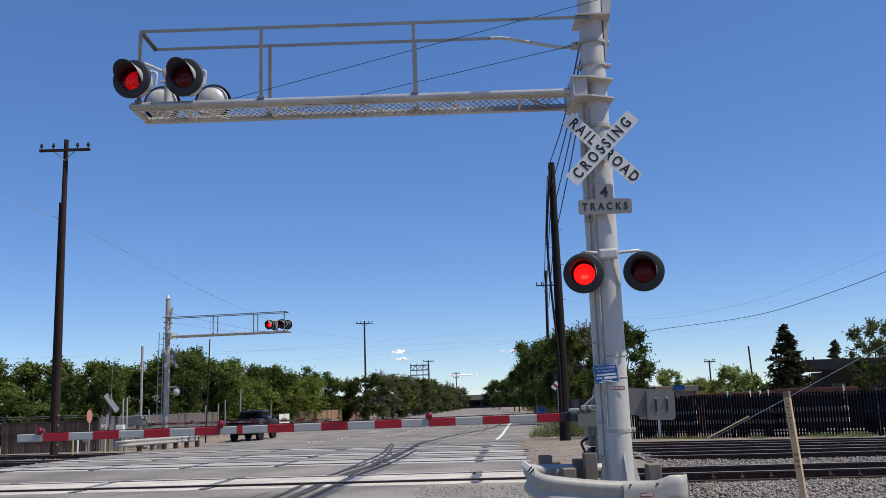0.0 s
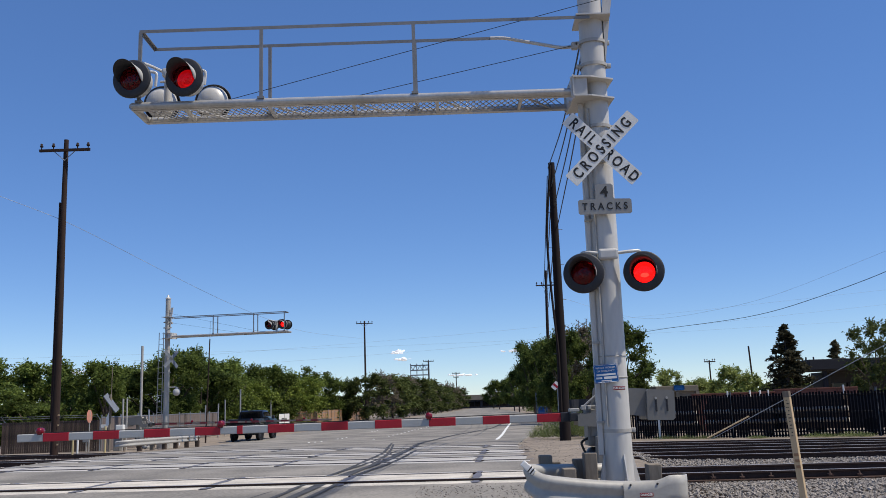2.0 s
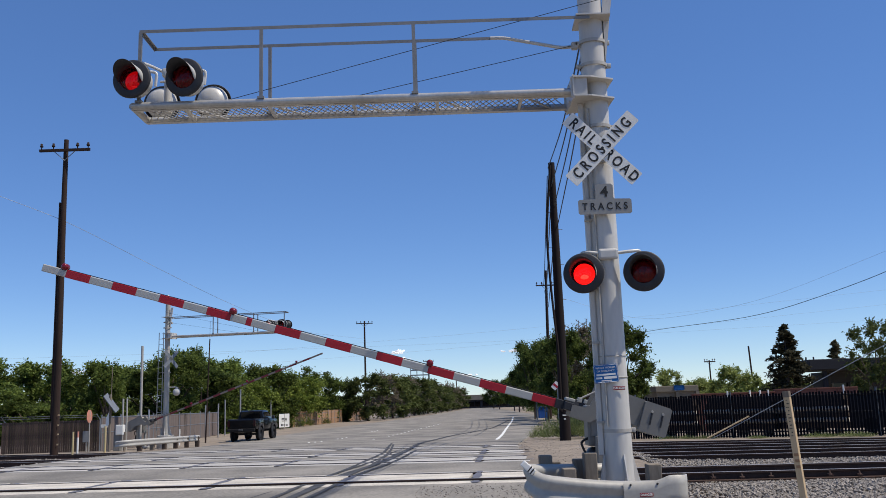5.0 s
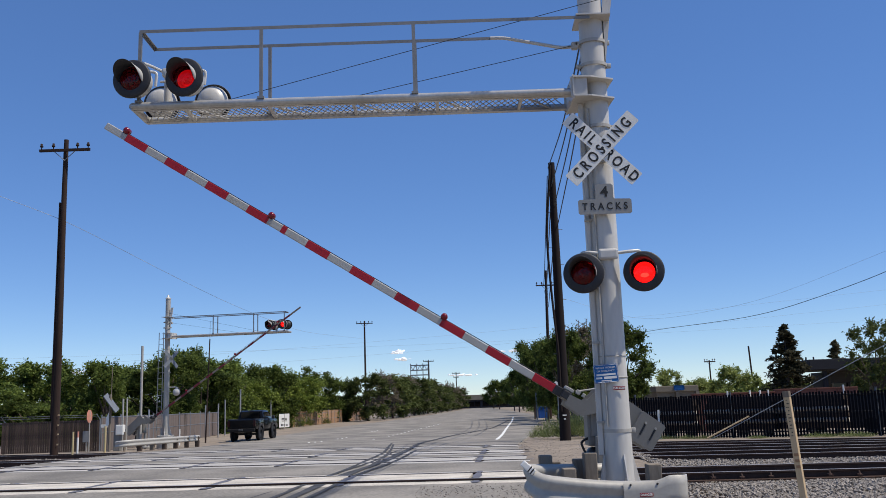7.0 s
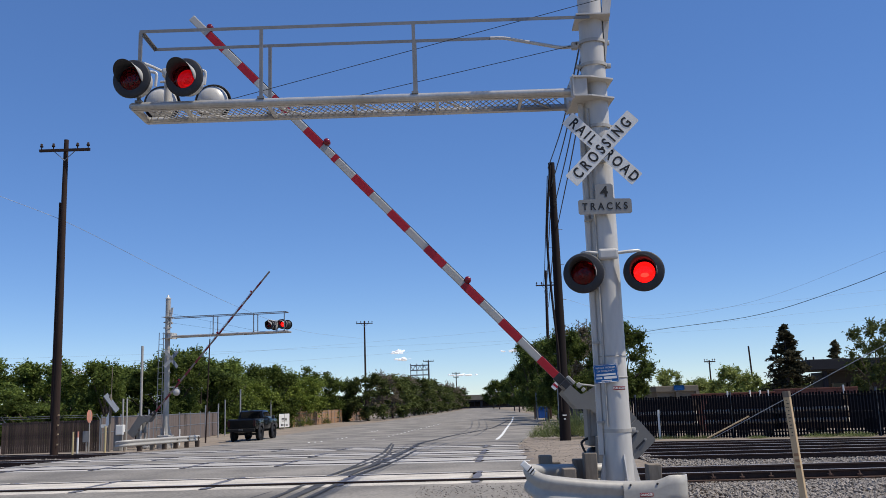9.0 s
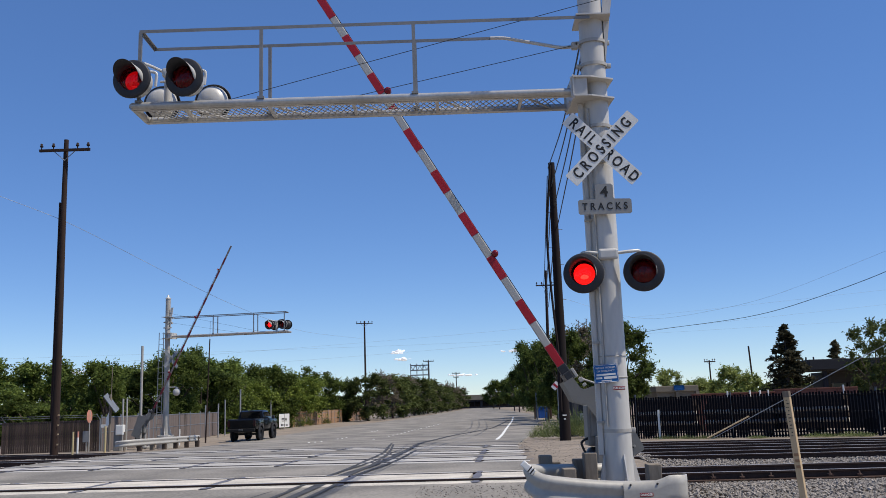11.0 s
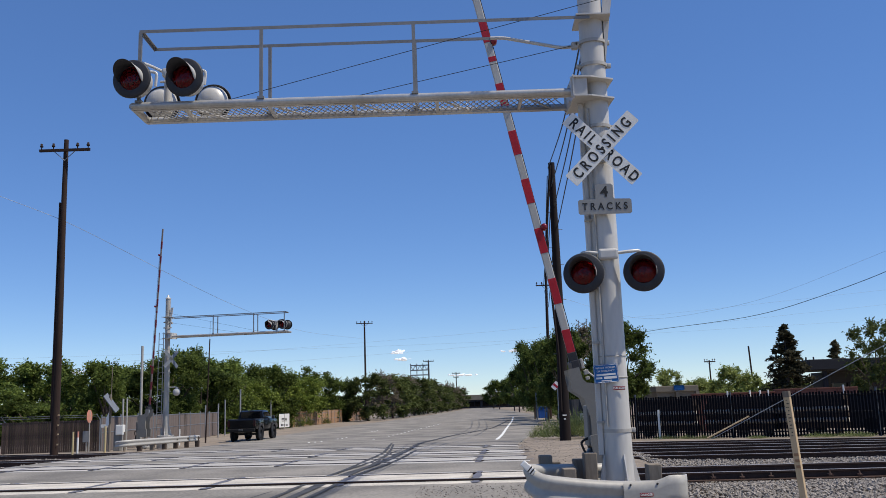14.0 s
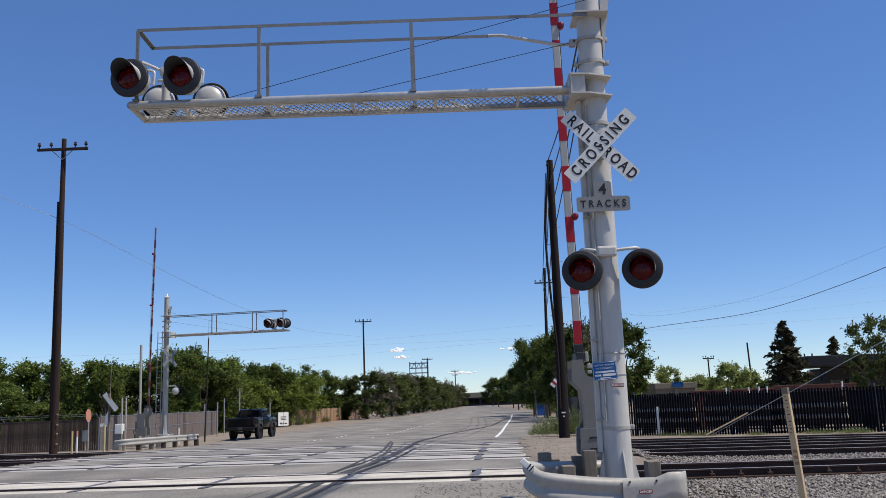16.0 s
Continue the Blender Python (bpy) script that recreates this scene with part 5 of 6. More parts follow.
shrub([(4.6, 41.0, 1.3, 1.1), (5.3, 40.2, 1.5, 1.5), (5.9, 41.0, 1.4, 1.5), (6.4, 39.6, 1.3, 1.2), (4.2, 42.5, 0.9, 0.7)], "pale grey green roadside weed bush", M_SAGE, 3)
shrub([(8.4, 35.0, 0.8, 0.2), (9.6, 33.9, 0.7, 0.2), (12.9, 31.6, 0.9, 0.22), (13.8, 30.9, 1.0, 0.25), (11.0, 32.5, 0.6, 0.15), (9.0, 34.3, 0.6, 0.2)], "low dry weeds along the fence foot", M_SAGE, 4)
shrub([(-14.8, 94, 1.5, 1.3), (-13.9, 103, 1.0, 1.0), (-16.9, 91.8, 1.3, 1.2)], "green brown roadside bush below the trees", M_LEAF, 5)

# bushes added as filler for the dark shaded band below the trees
shrub([(12.0, 84, 3.0, 1.7), (12.4, 90, 2.6, 1.5), (12.9, 97, 3.2, 1.9), (13.2, 105, 3.0, 1.6), (13.5, 114, 3.4, 1.9), (13.8, 124, 3.2, 1.8), (14.2, 136, 3.6, 2.0), (14.8, 150, 4.0, 2.2)], "dark green bush added to fill the shaded band under the roadside trees", M_LEAFDARK, 6)

# ---- guardrails ----


def wbeam(name, path, lab, parent, material=M_GALV, flat=False):
    """Corrugated guardrail beam swept along (x, y, top height)."""
    prof = [(0.0, 0.0), (-0.03, -0.008), (-0.066, -0.026), (-0.082, -0.06), (-0.076, -0.10), (-0.05, -0.145), (-0.045, -0.175), (-0.074, -0.22), (-0.082, -0.26), (-0.07, -0.29), (-0.03, -0.312), (0.0, -0.32)]
    if flat:
        prof = [(0.0, 0.0), (-0.012, -0.004), (-0.012, -0.10), (-0.012, -0.2), (-0.012, -0.316), (0.0, -0.32)]
    bm = bmesh.new()
    pts = [Vector(p) for p in path]
    for _ in range(2):
        new_pts = [pts[0]]
        for a, b in zip(pts[:-1], pts[1:]):
            new_pts += [a.lerp(b, 0.25), a.lerp(b, 0.75)]
        pts = new_pts + [pts[-1]]
    rows = []
    for i, p in enumerate(pts):
        d = pts[min(i + 1, len(pts) - 1)] - pts[max(i - 1, 0)]
        d.z = 0
        d.normalize()
        nrm = Vector((-d.y, d.x, 0))
        rows.append(([bm.verts.new(p + nrm * o + Vector((0, 0, z))) for o, z in prof], [bm.verts.new(p + nrm * (o + 0.006) + Vector((0, 0, z))) for o, z in prof]))
    for (a, a2), (b, b2) in zip(rows[:-1], rows[1:]):
        for k in range(len(prof) - 1):
            bm.faces.new((a[k], b[k], b[k + 1], a[k + 1]))
            bm.faces.new((a2[k], a2[k + 1], b2[k + 1], b2[k]))
        bm.faces.new((a[0], a2[0], b2[0], b[0]))
        bm.faces.new((a[-1], b[-1], b2[-1], a2[-1]))
    return part(name, bm, material, parent, lab, True)


guard = thing("guardrail", "galvanized corrugated guardrail wrapped around the signal mast foot", "guardrail", (1.7, 10.6, 0.0), "guardrails")
o = Vector((1.7, 10.6, 0))
G1 = [(0.92, 10.62, 0.765), (0.98, 10.45, 0.71), (1.05, 10.35, 0.668), (1.29, 10.32, 0.635), (1.6, 10.32, 0.597), (1.92, 10.32, 0.572), (2.36, 10.33, 0.567)]
wbeam("beam", [(x - o.x, y - o.y, z) for x, y, z in G1], "", guard)
G2 = [(1.92, 10.235, 0.562), (2.26, 10.235, 0.565), (2.36, 10.235, 0.595), (2.44, 10.235, 0.63), (2.58, 10.24, 0.625), (2.66, 10.34, 0.62), (2.68, 10.5, 0.62), (2.62, 10.64, 0.62)]
wbeam("end_wing", [(x - o.x, y - o.y, z) for x, y, z in G2], "rounded end wing", guard, M_GALV, True)
G3 = [(0.90, 11.2, 0.74), (1.2, 11.5, 0.70), (1.6, 11.75, 0.68), (2.1, 11.95, 0.66)]
wbeam("beam", [(x - o.x, y - o.y, z) for x, y, z in G3], "", guard)
for x, y, z in ((1.22, 11.7, 0.80), (1.46, 11.3, 0.66), (1.75, 11.45, 0.83), (1.66, 11.75, 0.74), (2.38, 10.75, 0.72), (1.36, 12.0, 0.70)):
    bm = box(bmesh.new(), (x - o.x, y - o.y, z / 2 - 0.15), (0.16, 0.19, z + 0.3), bevel=0.012)
    part("timber_post", bm, M_WOODGREY, guard, "weathered grey timber post")
for x, z in ((2.0, 0.535), (2.3, 0.54), (1.05, 0.6), (1.0, 0.46)):
    bm = lathe(bmesh.new(), [(0.013, 0), (0.012, 0.004), (0.0, 0.006)], pose(x - o.x, 10.222 - o.y if x > 1.4 else 10.33 - o.y, z) @ FACE, 10)
    part("bolt", bm, M_BLACK if x > 1.4 else M_GALV, guard, "", True)
me_ = pose(0.885 - o.x, 10.42 - o.y, 0.745, 0, 42, 0)
tipc = part("end_reflector", box(bmesh.new(), (0, 0, 0), (0.17, 0.09, 0.075), me_, bevel=0.012), M_SIGN, guard, "white striped end reflector")
for u in (0.02, 0.055):
    part("stripe", box(bmesh.new(), (u, -0.002, 0.001), (0.014, 0.092, 0.078), me_), M_INK, tipc)
mm = pose(2.17 - o.x, 10.216 - o.y, 0.425) @ FACE
bm = plate(bmesh.new(), rounded(0.15, 0.042, 0.004, 1), mm, 0.002)
stk = part("danger_sticker", bm, M_REDINK, guard, "small faded red sticker with white lettering")
lettering("DANGER", 0.034, mm @ Matrix.Translation((0, 0, 0.002)), M_SIGN, stk, 1.0, 0.001)

far_guard = thing("guardrail", "pale galvanized guardrail beside the far crossing signal", "guardrail", (-14.6, 45.84, 0.0), "guardrails")
wbeam("beam", [(-1.1, -3.05, 0.24), (-0.72, -3.25, 0.28), (-0.19, -2.7, 0.30), (0.48, 0.4, 0.27), (1.1, 3.05, 0.25)], "", far_guard, M_GALV)
for k in range(6):
    bm = box(bmesh.new(), (-0.24 + 0.26 * k, -2.3 + 1.05 * k, -0.28), (0.2, 0.2, 0.94), bevel=0.01)
    part("timber_post", bm, M_TIE if k != 1 else M_WOODGREY, far_guard)

# ---- survey lath and markers ----
lath = thing("survey_stake", "tall pale wooden survey lath driven into ballast", "stake", (3.60, 9.3, -0.05))
mL = pose(0, 0, 0, 0, -4.0, 0) @ pose(0, 0, 0, 0, 0, -54)
bm = box(bmesh.new(), (-0.01, 0, 0.72), (0.070, 0.034, 1.68), mL, bevel=0.004)
lb = part("lath", bm, M_LATH, lath)
bm = box(bmesh.new(), (-0.01, -0.001, 1.53), (0.072, 0.037, 0.062), mL)
part("faded_top", bm, M_WOODGREY, lath, "greyed lath top")
for k in range(11):
    bm = box(bmesh.new(), (-0.012 + 0.008 * (k % 2), -0.0195, 1.47 - 0.036 * k), (0.016 + 0.008 * (k % 3), 0.003, 0.006 + 0.004 * (k % 2)), mL)
    part("writing_bar", bm, M_INK, lb)
for k in range(3):
    bm = box(bmesh.new(), (0.0, -0.0185, 0.92 - 0.06 * k), (0.05, 0.003, 0.03), mL)
    part("paint_mark", bm, M_FENCETAN, lb)


def marker(x, y, h, r, material, lab, cat="marker post", cap=None):
    th = thing("marker_post", lab, cat, (x, y, gz(y)), "marker posts")
    bm = cyl(bmesh.new(), (0, 0, -0.1), (0, 0, h), r, r, 10)
    part("post", bm, material, th, "", True)
    if cap:
        bm = cyl(bmesh.new(), (0, 0, h - 0.25), (0, 0, h + 0.01), r * 1.1, r * 1.1, 10)
        part("cap", bm, cap, th, "", True)
    return th


marker(8.2, 35.4, 1.08, 0.045, M_SIGN, "white plastic marker post by the black fence")
marker(-16.75, 40.4, 0.98, 0.042, M_YELLOW, "faded cream yellow marker post by the tracks")
marker(-16.78, 41.0, 0.98, 0.042, M_SIGN, "white and orange marker post by the tracks", cap=M_PINK)
marker(-16.3, 43.0, 1.2, 0.05, M_YELLOW, "faded cream yellow marker post by the tracks")
marker(-15.7, 43.9, 0.9, 0.05, M_WOODGREY, "grey marker post by the cabinet")
for x, y, h in ((-16.9, 51, 2.05), (-16.4, 52, 2.0), (-15.6, 52.5, 0.9), (-17.2, 64, 2.3), (-16.8, 66, 2.4), (-17.3, 70, 2.7), (-17.5, 76, 3.6), (-16.9, 86, 4.0), (-17.1, 90, 1.9)):
    marker(x, y, h, 0.045 if h < 3 else 0.07, M_ALU if h > 1 else M_SIGN, "slim grey pipe post along the screened fence", "post")

guy = thing("guy_wire", "slanting guy wire with yellow sleeve anchored by the tracks", "guy wire", (9.4, 33.2, gz(33)))
gb = Vector((7.3, -2.0, 3.75))
part("wire", pipe(bmesh.new(), [(0, 0, -0.1), gb], 0.012, 6), M_CABLEGREY, guy)
part("sleeve", pipe(bmesh.new(), [(0, 0, 0), gb * 0.2], 0.026, 8), M_LATH, guy, "faded yellow sleeve")

# ---- clutter by the far signal ----


def sign_board(at, w, h, ztop, material, lab, turn=0, post_r=0.03, bars=()):
    th = thing("sign", lab, "sign", (at[0], at[1], gz(at[1])), "signs")
    bm = cyl(bmesh.new(), (0, 0.04, -0.2), (0, 0.04, ztop), post_r, seg=8)
    part("post", bm, M_GALV, th, "", True)
    m = pose(0, 0, ztop - h / 2, 0, 0, turn) @ FACE
    bm = plate(bmesh.new(), rounded(w, h, 0.03, 2), m, 0.02)
    bd = part("board", bm, material, th)
    for x, z, bw, bh in bars:
        bm = box(bmesh.new(), (x, z, 0.012), (bw, bh, 0.006), m)
        part("writing_bar", bm, M_INK, bd)
    return th


sign_board((-15.35, 84.5), 1.2, 1.24, 1.40, M_SIGN, "white roadside notice board with dark writing", 48, 0.05, ((0, 0.20, 0.60, 0.06), (0, 0.08, 0.64, 0.06), (0, -0.04, 0.56, 0.06), (-0.28, -0.40, 0.20, 0.15), (0.0, -0.40, 0.18, 0.15), (0.28, -0.42, 0.22, 0.11)))
stp = thing("stop_sign", "orange red octagonal sign on a thin post", "sign", (-18.06, 45.5, gz(45.5)))
part("post", cyl(bmesh.new(), (0, 0, -0.2), (0, 0, 2.0), 0.03, seg=8), M_GALV, stp)
part("board", plate(bmesh.new(), [(0.27 * math.cos(radians(22.5 + 45 * i)), 0.34 * math.sin(radians(22.5 + 45 * i))) for i in range(8)], pose(0, -0.04, 1.72, 0, 0, 82) @ FACE, 0.02), M_PINK, stp)
sign_board((-18.25, 45.62), 0.36, 0.55, 1.0, M_SIGNGREY, "grey notice plate on the brown fence")
sign_board((-17.35, 45.6), 0.34, 0.16, 1.30, M_SIGN, "small white plate on the brown fence")
sol = thing("solar_panel", "tilted solar panel on a white pole by the far gate", "solar panel", (-16.7, 44.6, gz(44.6)))
part("pole", cyl(bmesh.new(), (0, 0, -0.2), (0, 0, 2.75), 0.06, seg=10), M_WOODGREY, sol, "", True)
part("whip", cyl(bmesh.new(), (0.03, 0, 2.7), (0.05, 0, 4.1), 0.018, seg=6), M_WOODGREY, sol)
ms = pose(0.08, -0.1, 2.32, 30, 54, 28)
bm = box(bmesh.new(), (0, 0, 0), (1.0, 0.60, 0.05), ms, bevel=0.01)
pn = part("panel", bm, M_STEEL, sol, "aluminium framed panel back")
for k in range(3):
    part("cell", box(bmesh.new(), (-0.32 + 0.32 * k, 0, -0.029), (0.29, 0.52, 0.006), ms), M_DARKGLASS, pn)
part("arrow_board", plate(bmesh.new(), [(-0.10, -0.36), (0.05, -0.24), (0.13, 0.28), (0.06, 0.4), (-0.08, 0.12)], pose(-0.08, -0.08, 1.5, 0, 0, 40) @ FACE, 0.02), M_SIGN, sol, "white reflective board")
cab = thing("control_cabinet", "pale grey electrical cabinet on a stand", "cabinet", (-16.5, 45.4, gz(45.4)))
part("stand", box(bmesh.new(), (-0.1, 0.05, 0.45), (0.32, 0.3, 0.95), bevel=0.01), M_BOX, cab)
part("body", box(bmesh.new(), (0.04, 0, 1.0), (0.38, 0.34, 0.5), bevel=0.02), M_SIGN, cab)
part("door", box(bmesh.new(), (0.04, -0.18, 1.0), (0.32, 0.015, 0.43), bevel=0.005), M_SIGN, cab)
for x, y, h, r, lab in ((-15.1, 47.0, 5.3, 0.065, "tall grey steel pipe standing behind the far gate"), (-16.5, 45.8, 2.55, 0.045, "white vent pipe with cap"), (-16.3, 45.8, 2.55, 0.04, "white vent pipe with cap")):
    marker(x + (-0.9 if h > 3 else 0), y, h, r, M_GALV, lab, "pipe")
mast2 = thing("antenna_mast", "thin dark radio mast behind the guardrail", "antenna", (-14.75, 55.5, gz(55.5)))
part("pole", cyl(bmesh.new(), (-0.15, 0, -0.2), (0.05, 0, 6.3), 0.05, 0.035, 8), M_WOOD, mast2, "", True)
part("whip", cyl(bmesh.new(), (0.05, 0, 6.3), (0.06, 0, 7.4), 0.012, seg=5), M_STEEL, mast2)

# fittings on the far mast
for sgn in (45, -45):
    mb = pose(0.40, -0.35, 4.3, 0, 0, 66) @ FACE @ pose(0, 0, 0, 0, 0, sgn)
    part("crossbuck_blade", plate(bmesh.new(), rounded(1.22, 0.2, 0.01, 2), mb, 0.006), M_STEEL, far_sig, "bare metal back of a crossbuck blade")
part("bell", lathe(bmesh.new(), [(0.0, -0.12), (0.12, -0.11), (0.19, -0.04), (0.2, 0.03), (0.12, 0.1), (0.0, 0.12)], pose(0.62, -0.1, 2.55) @ FACE, 20), M_SILVER, far_sig, "round silver crossing bell", True)
part("bell_arm", pipe(bmesh.new(), [(0.1, 0, 2.82), (0.6, -0.02, 2.82), (0.62, -0.05, 2.7)], 0.025, 8), M_SILVER, far_sig, "", True)
for s in (-1, 1):
    part("ladder_rail", cyl(bmesh.new(), (-0.36 + 0.13 * s, -0.1, 0.35), (-0.30 + 0.13 * s, -0.1, 5.75), 0.022, seg=6), M_GALV, far_sig)
for k in range(17):
    part("ladder_rung", cyl(bmesh.new(), (-0.49 + 0.0035 * k, -0.1, 0.6 + 0.3 * k), (-0.23 + 0.0035 * k, -0.1, 0.6 + 0.3 * k), 0.014, seg=5), M_GALV, far_sig)
part("top_cap", lathe(bmesh.new(), [(0.16, 0), (0.1, 0.06), (0.05, 0.1), (0.05, 0.2), (0.0, 0.22)], pose(0, 0, 7.58), 14), M_SILVER, far_sig, "", True)

# ---- pickup truck ----


def wheel(parent, x, y):
    m = pose(x, y, 0.45, 0, 90, 0)
    t = part("wheel", lathe(bmesh.new(), [(0.25, -0.14), (0.40, -0.15), (0.45, -0.11), (0.45, 0.11), (0.40, 0.15), (0.25, 0.14)], m, 26), M_TYRE, parent, "chunky black tyre", True)
    part("rim", lathe(bmesh.new(), [(0.0, 0.06), (0.08, 0.07), (0.1, 0.03), (0.2, 0.05), (0.26, 0.12), (0.26, -0.12), (0.2, -0.05), (0.1, -0.03), (0.08, -0.07), (0.0, -0.06)], m, 20), M_BLACK, t, "black rim", True)


def pickup():
    th = thing("pickup_truck", "lifted charcoal pickup truck with black tyres stopped on the road edge", "pickup truck", (-12.62, 55.1, gz(56)))
    th.rotation_euler = (0, 0, radians(-4.2))
    th.scale = (0.9, 0.9, 0.9)
    w = 0.98

    def hull(name, side, half_lo, half_hi, material, lab=""):
        """A body section: side outline of (y, z), narrower towards its top."""
        zs = [z for y, z in side]
        z0, z1 = min(zs), max(zs)
        bm = bmesh.new()
        rings = []
        for s in (-1, 1):
            rings.append([bm.verts.new((s * (half_lo + (half_hi - half_lo) * (z - z0) / (z1 - z0)), y, z)) for y, z in side])
        bm.faces.new(rings[0])
        bm.faces.new(rings[1][::-1])
        n = len(side)
        for i in range(n):
            j = (i + 1) % n
            bm.faces.new((rings[0][j], rings[0][i], rings[1][i], rings[1][j]))
        bmesh.ops.recalc_face_normals(bm, faces=bm.faces)
        bmesh.ops.bevel(bm, geom=list(bm.edges), offset=0.03, segments=2, affect='EDGES', profile=0.5)
        return part(name, bm, material, th, lab, True)

    hull("bed", [(0.05, 0.78), (0.85, 0.78), (0.95, 1.0), (1.7, 1.0), (1.8, 0.78), (2.1, 0.78), (2.1, 1.42), (0.05, 1.44)], w, w - 0.03, M_TRUCK, "charcoal load bed")
    hull("body", [(2.1, 0.74), (4.05, 0.74), (4.2, 1.0), (5.05, 1.0), (5.2, 0.74), (5.75, 0.78), (5.8, 1.2), (5.6, 1.38), (4.4, 1.46), (2.1, 1.44)], w, w - 0.05, M_TRUCK, "charcoal cab body and bonnet")
    hull("cab", [(2.12, 1.40), (4.35, 1.42), (3.75, 1.98), (3.4, 2.03), (2.6, 2.03), (2.28, 1.97)], w - 0.05, w - 0.22, M_TRUCK, "charcoal cab roof")
    part("tailgate", box(bmesh.new(), (0, 0.03, 1.12), (1.66, 0.06, 0.56), bevel=0.02), M_TRUCK, th)
    bp = part("rear_bumper", box(bmesh.new(), (0, -0.05, 0.74), (1.9, 0.16, 0.2), bevel=0.03), M_TYRE, th, "black step bumper")
    part("number_plate", box(bmesh.new(), (0.0, -0.14, 0.76), (0.28, 0.012, 0.13)), M_BOX, bp, "pale plate with plain bar")
    part("writing_bar", box(bmesh.new(), (0.0, -0.148, 0.76), (0.24, 0.004, 0.07)), M_INK, bp)
    for s in (-1, 1):
        part("tail_lamp", box(bmesh.new(), (s * 0.895, 0.02, 1.18), (0.15, 0.1, 0.36), bevel=0.02), M_TAIL, th, "red tail lamp")
        part("mirror", box(bmesh.new(), (s * 1.13, 3.95, 1.52), (0.2, 0.12, 0.24), bevel=0.03), M_BLACK, th)
        part("side_window", plate(bmesh.new(), [(2.45, 1.50), (4.15, 1.50), (3.72, 1.90), (2.55, 1.90)], Matrix.Translation((s * 0.855, 0, 0)) @ Matrix(((0, 0, 1, 0), (1, 0, 0, 0), (0, 1, 0, 0), (0, 0, 0, 1))) @ pose(0, 0, 0, 0, 0, 0), 0.05), M_DARKGLASS, th, "dark tinted side window")
        part("wheel_arch", lathe(bmesh.new(), [(0.50, -0.04), (0.58, -0.04), (0.58, 0.05), (0.50, 0.05)], pose(s * 0.98, 1.32, 0.52, 0, 90, 0), 24), M_BLACK, th)
        part("wheel_arch", lathe(bmesh.new(), [(0.50, -0.04), (0.58, -0.04), (0.58, 0.05), (0.50, 0.05)], pose(s * 0.98, 4.62, 0.52, 0, 90, 0), 24), M_BLACK, th)
        part("bed_rail", box(bmesh.new(), (s * 0.9, 1.05, 1.45), (0.12, 2.0, 0.04), bevel=0.01), M_BLACK, th)
        wheel(th, s * 0.86, 1.32)
        wheel(th, s * 0.86, 4.62)
    part("rear_window", plate(bmesh.new(), [(-0.72, 1.50), (0.72, 1.50), (0.64, 1.92), (-0.64, 1.92)], pose(0, 2.175, 0, 0, 0, 0) @ FACE, 0.06), M_DARKGLASS, th, "dark tinted rear window")
    part("windscreen", plate(bmesh.new(), [(-0.78, 1.46), (0.78, 1.46), (0.66, 1.94), (-0.66, 1.94)], pose(0, 4.1, 0, 0, 0, 0) @ FACE, 0.04), M_DARKGLASS, th)
    part("chassis", box(bmesh.new(), (0, 2.9, 0.66), (1.2, 5.0, 0.2)), M_BLACK, th)
    part("axle", cyl(bmesh.new(), (-0.8, 1.32, 0.45), (0.8, 1.32, 0.45), 0.08, seg=10), M_BLACK, th)
    bmesh_diff = bmesh.new()
    bmesh.ops.create_icosphere(bmesh_diff, subdivisions=2, radius=0.19, matrix=pose(0.1, 1.32, 0.45))
    part("differential", bmesh_diff, M_BLACK, th)
    part("brake_lamp", box(bmesh.new(), (0, 2.24, 2.0), (0.35, 0.05, 0.04)), M_TAIL, th)


pickup()

# ---- timber stacks and yard wall behind the black fence ----


def tie_stack(x, y, ang, length, tiers):
    """A stack of dark railway ties: tiers of (base, count of layers) with pale bearers between them."""
    th = thing("tie_stack", "stacked dark railway ties on pale bearers behind the black fence", "timber stack", (x, y, gz(y)), "timber stacks")
    th.rotation_euler = (0, 0, radians(ang))
    bm = box(bmesh.new(), (0, 0, 0), (length, 0.24, 0.215), bevel=0.015)
    me = bpy.data.meshes.new("tie")
    bm.to_mesh(me)
    bm.free()
    me.materials.append(M_TIE)
    for i, (z, layers) in enumerate(tiers):
        for k in range(layers):
            for j in range(3):
                share("tie", me, th, pose(0.12 * (hash01(i * 7 + k, j + x) - 0.5), 0.27 * j, z + 0.11 + 0.22 * k, 0, 0, 1.5 * (hash01(k + i, j) - 0.5)))
        for u in (-0.36, 0.0, 0.36):
            low = 0.0 if i == 0 else tiers[i - 1][0] + 0.22 * tiers[i - 1][1]
            # added pale pipes stand in for sunlit ground glimpsed between the tiers
            if u == 0.0 and i:
                part("pipe", cyl(bmesh.new(), (-length / 2 - 0.1, -0.06, (z + low) / 2), (length / 2 + 0.1, -0.06, (z + low) / 2), 0.085, seg=12), M_PANEL, th, "pale pipe added as a sunlit band between the ties", True)
            part("bearer", box(bmesh.new(), (u * length, 0.27, (z + low) / 2), (0.12, 0.8, z - low)), M_WOODGREY, th, "pale timber bearer")
    return th


